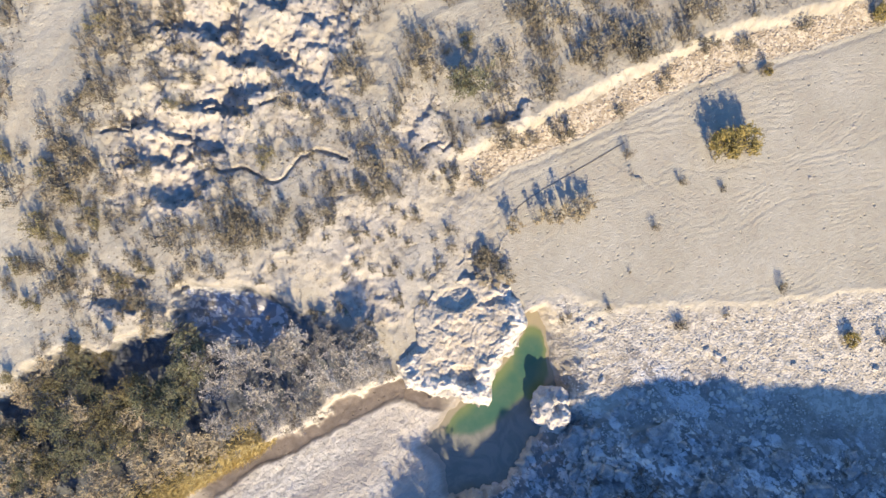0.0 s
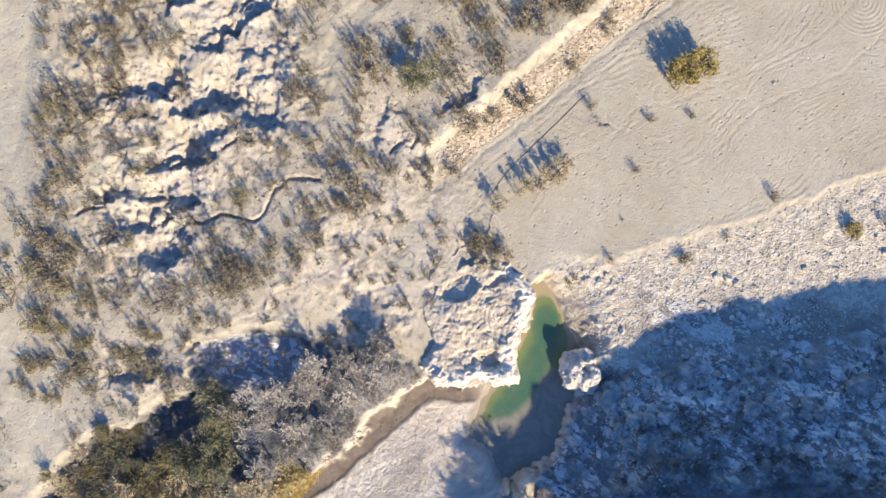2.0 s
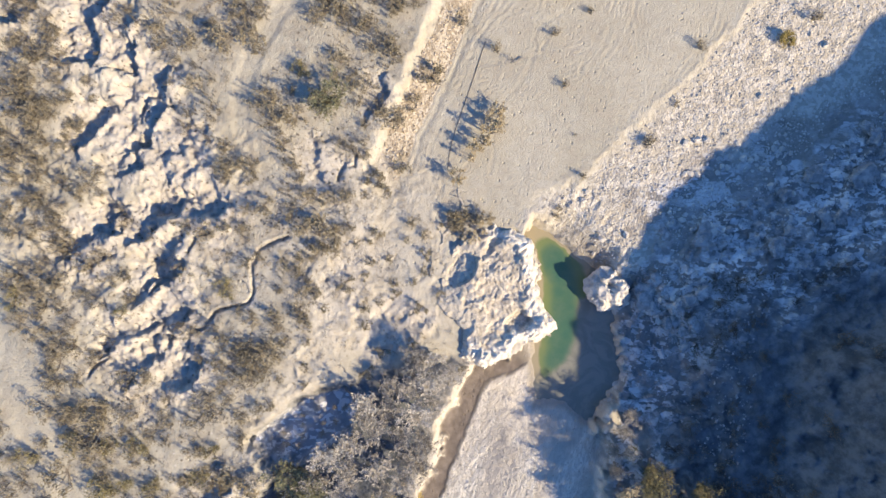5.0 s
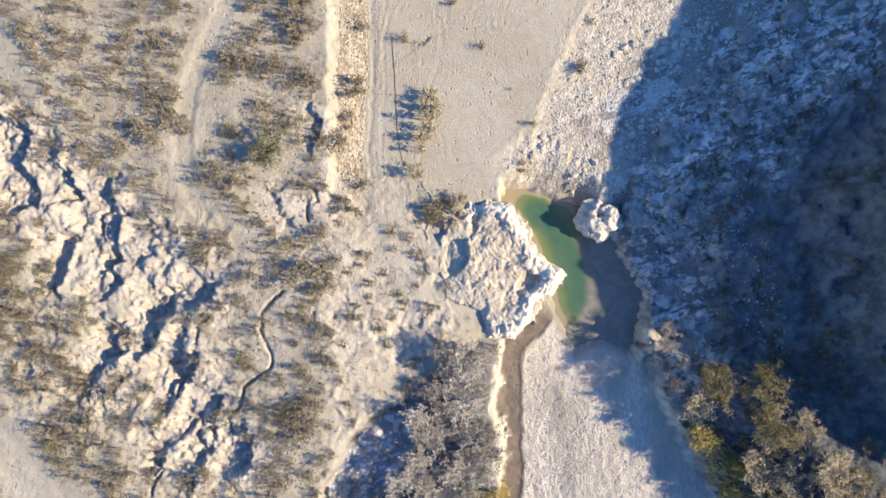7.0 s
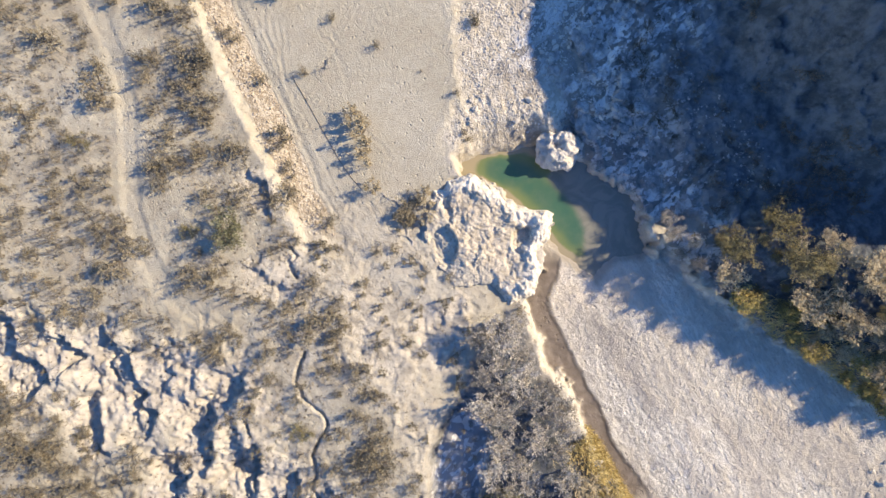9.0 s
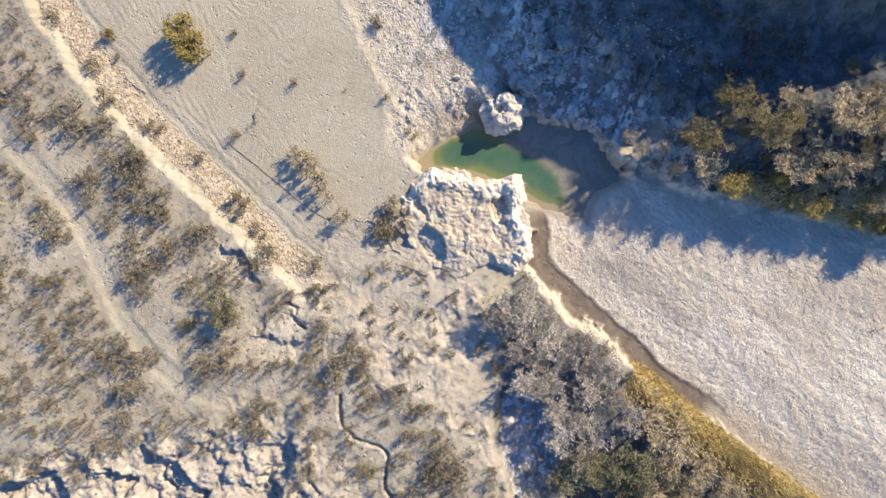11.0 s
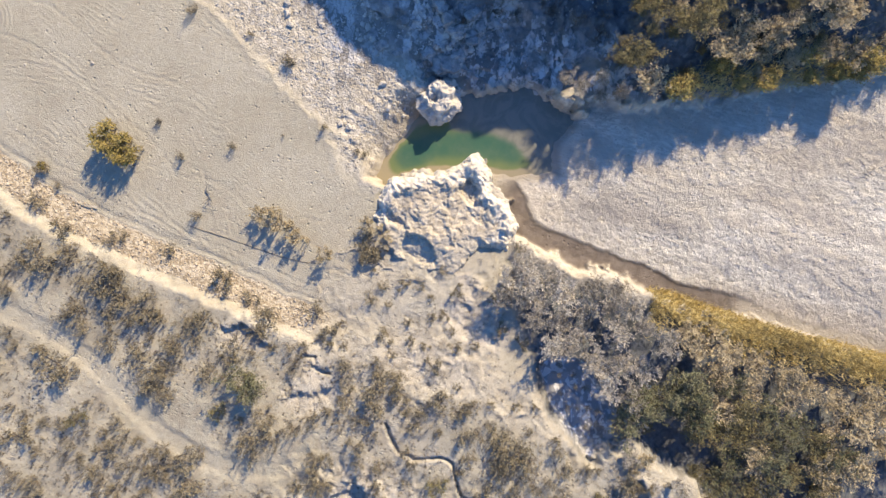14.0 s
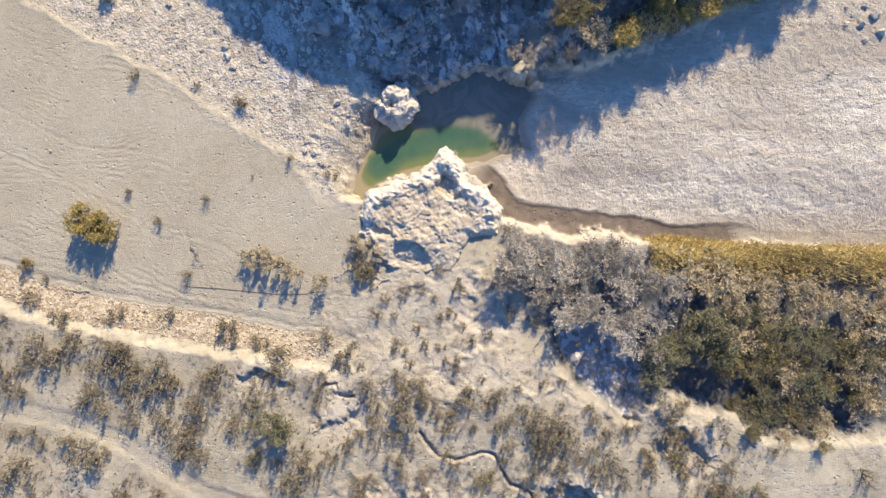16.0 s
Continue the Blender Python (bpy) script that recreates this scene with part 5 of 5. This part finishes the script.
# plants that stand alone on the sand
lone = [tagged(make_shrub("sand_shrub", 300 + k, 18, 0.26, 1.35, 0.16, 0.024, 80, 0.11, TWIG, DUST, 3, 0.3), "small dark upright shrub alone on bare sand", "shrub", "shrubs on the sand flat") for k in range(3)]
place(lone, [(18.5, 1.2, 0.9), (24.4, 4.6, 0.85), (21.0, 5.2, 1.1), (16.2, 7.4, 1.3), (28.2, 14.8, 1.4), (26.3, 15.0, 0.9), (16.4, -2.8, 0.4), (20.6, -7.3, 1.2), (21.0, -7.5, 1.0), (14.6, -5.9, 0.9), (29.9, -4.2, 1.3), (39.0, -8.7, 1.4), (24.9, -6.7, 0.7), (10.6, -7.0, 1.0), (11.0, -6.6, 0.8)], rng, 0.95, 1.05)
yellow = tagged(make_shrub("broom_bush", 320, 90, 0.95, 2.7, 0.08, 0.022, 1900, 0.13, TWIG, GOLD, 2, 0.35, 0.5), "thick yellow-green broom bush on the sand flat", "bush", "brooms on the sand flat")
place([yellow], [(24.3, 8.3, 1.35), (26.0, 8.6, 1.4)], rng, 0.95, 1.05)
place([yellow], [(35.8, -8.7, 0.75), (38.0, 19.6, 0.9), (28.3, 14.7, 0.4)], rng, 0.95, 1.05)
reed = [tagged(make_shrub("reed_clump", 330 + k, 22, 0.75, 3.3, 0.08, 0.017, 460, 0.16, TWIG, STRAW, 2, 0.35, 0.45), "tall straw-coloured reed clump on the sand", "reeds", "reed clumps") for k in range(3)]
place(reed, [(8.6, 1.7, 0.95), (9.7, 2.0, 1.05), (10.8, 2.3, 1.1), (11.8, 2.8, 1.1), (12.6, 3.3, 0.95), (6.1, 1.3, 0.95), (3.4, -3.4, 0.8), (5.6, -3.2, 0.9), (4.4, -3.7, 0.7)], rng, 0.95, 1.05)
drop(*grey, *thorn, *olive, *lone, yellow, *reed)


# ---- thicket in the hollow beside the river ----
GREY_BRUSH = [(-18.5, -9.4), (-17.6, -11.6), (-17.2, -10.0), (-15.9, -10.2), (-15.4, -13.2), (-13.4, -9.2), (-13.8, -10.6), (-13.6, -14.4), (-12.6, -8.4), (-12.2, -12.4), (-11.6, -10.2), (-11.2, -14.0), (-10.4, -8.6),
              (-10.0, -11.8), (-9.2, -9.8), (-8.4, -12.0), (-8.0, -9.2), (-7.2, -10.8), (-6.2, -9.6), (-6.8, -8.2), (-19.4, -12.6), (-16.8, -15.2), (-18.8, -15.6), (-14.8, -15.6), (-5.6, -11.2), (-20.4, -10.6), (-12.8, -15.6)]
GREEN_TREES = [(-25.6, -13.6), (-24.2, -12.6), (-22.6, -12.0), (-21.6, -11.2), (-23.4, -14.2), (-21.6, -9.0)]
OLIVE_TREES = [(-27.2, -12.8), (-23.6, -15.4), (-30.8, -16.2), (-33.2, -17.6), (-28.2, -14.4), (-30.8, -13.8), (-35.0, -20.0), (-31.8, -11.4), (-34.4, -13.2), (-30.2, -18.6), (-35.8, -16.6), (-32.6, -19.6), (-38.2, -17.2), (-37.6, -20.8), (-28.4, -17.0), (-26.0, -17.6), (-29.4, -15.4), (-33.8, -15.4), (-36.6, -18.8)]
TAN_BRUSH = [(-38.7, -24.2), (-38.4, -21.3), (-37.3, -26.5), (-40.9, -24.5), (-37.6, -19.4), (-36.2, -23.4), (-35.1, -26.4), (-38.5, -21.3), (-38.6, -20.9), (-36.6, -18.9), (-38.6, -17.8), (-20.0, -17.6), (-22.0, -18.2), (-24.0, -19.4), (-26.2, -20.6), (-28.6, -21.8), (-31.0, -22.6), (-33.4, -23.6), (-36.0, -24.6), (-38.8, -16.6), (-37.0, -13.4), (-27.6, -19.0), (-30.4, -20.6), (-27.0, -15.6), (-32.2, -15.0), (-24.6, -17.4), (-35.0, -21.8)]
ash = [tagged(make_tree("grey_thicket", 400 + k, 3.3, 1.5, 620, 0.30, ASH, ASH, 9, 1.0, 0.13), "leafless ash-grey thicket of curling twigs", "thicket", "grey thicket") for k in range(4)]
leafy = [tagged(make_tree("green_tree", 420 + k, 2.8, 1.7, 1300, 0.22, BARK, GREEN, 9, 0.0, 0.16), "dark green feathery tree in the hollow", "tree", "trees in the hollow") for k in range(3)]
dull = [tagged(make_tree("olive_tree", 440 + k, 2.4, 1.5, 1300, 0.18, BARK, OLIVE, 9, 0.0, 0.16), "olive and brown riverside tree", "tree", "trees in the hollow") for k in range(3)]
tan = [tagged(make_tree("tan_thicket", 460 + k, 2.2, 1.5, 560, 0.28, TWIG, STRAW, 7, 1.0, 0.15), "tan half-dry thicket beside golden reeds", "thicket", "tan thicket") for k in range(3)]
place(ash, GREY_BRUSH, rng, 0.7, 0.95)
place(leafy, GREEN_TREES, rng, 0.9, 1.2)
RIM_BRUSH = [(-37.4, -11.8), (-34.6, -10.8), (-36.0, -12.6), (-31.6, -9.4), (-33.0, -11.8), (-28.6, -8.4), (-30.0, -10.4), (-25.4, -7.6), (-22.8, -9.0), (-24.2, -9.8), (-21.6, -10.6), (-24.2, -7.0)]
place(dull, RIM_BRUSH[0::3], rng, 0.45, 0.7)
place(tan, RIM_BRUSH[1::3], rng, 0.45, 0.7)
place(ash, RIM_BRUSH[2::3], rng, 0.45, 0.7)
place(dull, OLIVE_TREES[0::2], rng, 0.9, 1.2)
place(leafy, OLIVE_TREES[1::2], rng, 0.8, 1.05)
place(tan, TAN_BRUSH, rng, 0.85, 1.15)
place(ash, [(-18.4, -5.6), (-17.0, -6.0), (-15.8, -7.0), (-19.6, -7.0), (-20.8, -5.6), (-17.6, -7.4), (-16.6, -8.0), (-19.0, -6.2), (-15.2, -7.6), (-20.4, -7.4), (-18.2, -8.0), (-21.2, -6.6)], rng, 0.16, 0.26)


def reed_bed(edge, thick, seed, label):
    """Golden reeds along the river's edge."""
    rng = random.Random(seed)
    bits = Bits()
    pts, side = [], 1 if thick > 100 else -1
    for (ax, ay), (bx, by) in zip(edge, edge[1:]):
        n = int(math.hypot(bx - ax, by - ay) * thick)
        for _ in range(n):
            t, off = rng.random(), abs(rng.gauss(0, 1.5)) - (0.9 if side > 0 else 0.2)
            pts.append((ax + (bx - ax) * t - 0.5 * off * side, ay + (by - ay) * t + 0.87 * off * side))
    for (x, y), z in zip(pts, heights([p[0] for p in pts], [p[1] for p in pts])):
        a, h = rng.uniform(0, math.tau), rng.uniform(0.7, 1.7)
        top = (x + 0.35 * h * math.cos(a), y + 0.35 * h * math.sin(a) - 0.15, z + h)
        bits.twig((x, y, z - 0.05), top, 0.022)
        bits.leaf((x, y, z + 0.4 * h), 0.45, 0.035, rng, 0.8)
    tagged(new("reed_bed", bits.mesh("reed_bed", REED)), label, "reeds", kind="stuff")


reed_bed([(-15.8, -17.6), (-18.0, -19.2), (-22.0, -21.4), (-26.6, -24.2), (-31.0, -27.2), (-38, -32)], 230, 77, "golden yellow reeds fringing the river bank")
reed_bed([(-3.6, -30.6), (-5.2, -32.6), (-8.4, -37.4), (-12.4, -43.4), (-16, -49)], 60, 78, "straw-gold grass along the foot of the shaded bank")

# ---- plants on the hill ----
HILL_TREES = [(1.9, -28.9), (1.1, -29.2), (0.6, -33.6), (-0.3, -34.1), (4.0, -32.3), (2.9, -33.0), (-0.0, -35.7)]
HILL_SCRUB = [(-3.2, -35.2), (-3.8, -36.0), (-3.1, -37.5), (-1.6, -40.2), (-5.0, -40.2), (-7.6, -40.7), (-3.5, -44.6), (-7.6, -44.1), (-0.6, -42.1), (-5.2, -42.9), (-5.5, -37.6), (-2.4, -41.4), (-9.0, -42.0), (-5.3, -45.6), (-0.1, -39.6), (-0.6, -34.8), (-1.2, -29.2), (-5.4, -39.0), (-7.6, -43.4), (-11.4, -44.2)]
GOLD_BRUSH = [(-3.2, -30.7), (-3.6, -32.0), (-4.3, -34.5), (-6.5, -35.4), (-7.7, -37.7), (-8.0, -37.0), (-8.6, -40.8), (-10.4, -40.7), (-11.4, -42.5), (-12.4, -44.6), (-12.6, -43.8)]
place(dull, HILL_TREES, rng, 0.85, 1.1)
place(leafy, [(2.4, 13.0)], rng, 1.0, 1.05)
place(dull, [(1.4, 13.6)], rng, 0.6, 0.8)
place(tan, HILL_SCRUB, rng, 0.7, 1.05)
golden = [tagged(make_tree("golden_bush", 480 + k, 2.9, 1.15, 1100, 0.19, BARK, GOLD, 9, 0.0, 0.2), "golden yellow autumn bush at the foot of the shaded bank", "bush", "golden bushes") for k in range(2)]
place(golden, GOLD_BRUSH, rng, 0.7, 1.1)
drop(*golden)


def on_west_hill(x, y):
    d, s = line_distance(x, y, HILL_FOOT)
    return (-s * d > 1.2) & (-s * d < 13) & (x < 2.5)


wild = [(x, y) for x, y in spots(64, (-20, 2.5, -50, -26), on_west_hill, 56, 1.5)]
place(tan, wild[0::2], rng, 0.4, 0.75)
place(dull, wild[1::2], rng, 0.35, 0.65)
place(ash, [(0.6, -25.8), (2.4, -24.8), (1.6, -26.6), (3.8, -24.6), (-0.4, -27.0)], rng, 0.45, 0.65)


def scrubby(x, y):
    d, s = line_distance(x, y, HILL_FOOT)
    return (-s * d > 5.5) & (-s * d < 16) & (x > 4) & (fbm(x, y, 6, 3, 0.5, 141) > -0.2)


dark = [tagged(make_shrub("hill_scrub", 500 + k, 40, 0.7, 0.7, 0.7, 0.02, 120, 0.09, BARK, TWIG, 3, 0.3), "dark low scrub on the shaded slope", "shrub", "scrub on the slope") for k in range(3)]
place(dark, [(x, y, rng.uniform(0.7, 1.5)) for x, y in spots(70, (4, 44, -44, -20), scrubby, 53, 1.2)], rng)
drop(*ash, *leafy, *dull, *tan, *dark, *brown)


def tufts():
    """Dead grass and litter between the shrubs."""
    rng = random.Random(88)
    bits = Bits()
    pts = spots(6500, (-42, 44, -12, 40), on_terrace, 54) + spots(260, (-34, 3, -12, 9), on_rough, 55)
    for (x, y), z in zip(pts, heights([p[0] for p in pts], [p[1] for p in pts])):
        tall = 0.14 + 0.5 * rng.random() ** 2
        for _ in range(6):
            a, r = rng.uniform(0, math.tau), rng.uniform(0, 0.1 + 0.25 * tall)
            bx, by = x + r * math.cos(a), y + r * math.sin(a)
            bits.twig((bx, by, z - 0.03), (bx + 0.4 * tall * math.cos(a), by + 0.4 * tall * math.sin(a), z + tall * rng.uniform(0.5, 1)), 0.02)
    tagged(new("dead_grass", bits.mesh("dead_grass", TWIG)), "sparse grey-brown dead grass tufts", "grass", kind="stuff")


tufts()


# ---- odds and ends ----
def laid_pipe():
    line = [(15.9, 8.6), (15.2, 8.2), (13.2, 7.0), (10.7, 5.6), (8.6, 4.4), (7.0, 3.3), (5.9, 2.3)]
    zs = heights([p[0] for p in line], [p[1] for p in line])
    bits = Bits()
    bits.limb([Vector((x, y, z + 0.035)) for (x, y), z in zip(line, zs)], 0.028, 0.026)
    tagged(new("pipe", bits.mesh("pipe", TWIG)), "thin dark pipe lying across the sand", "pipe")


laid_pipe()


def dead_branch(x, y, turn, length, seed):
    rng = random.Random(seed)
    bits = Bits()
    pts = [Vector((length * (k / 5 - 0.5), rng.gauss(0, 0.08) * length * 0.5, 0.10 + 0.05 * rng.random())) for k in range(6)]
    bits.limb(pts, 0.07, 0.02)
    for k in (2, 3, 4):
        bits.limb([pts[k], pts[k] + Vector((0.3, rng.choice((-0.4, 0.4)), 0.2)), pts[k] + Vector((0.7, rng.choice((-0.7, 0.7)), 0.25))], 0.035, 0.01)
    ob = tagged(new("dead_branch", bits.mesh("dead_branch", ASH)), "bleached dead branch lying on the ground", "branch", "dead branches")
    ob.matrix_world = pose(x, y, height(x, y), 0, 0, turn)


for spec in ((5.0, -0.6, 60, 2.2, 1), (2.2, -1.8, 25, 3.0, 2), (-0.4, -3.0, 40, 2.4, 3), (23.4, 14.2, 35, 2.2, 4), (-20.6, -40.2, 80, 1.6, 5), (16.8, 5.6, 150, 1.6, 6)):
    dead_branch(*spec)
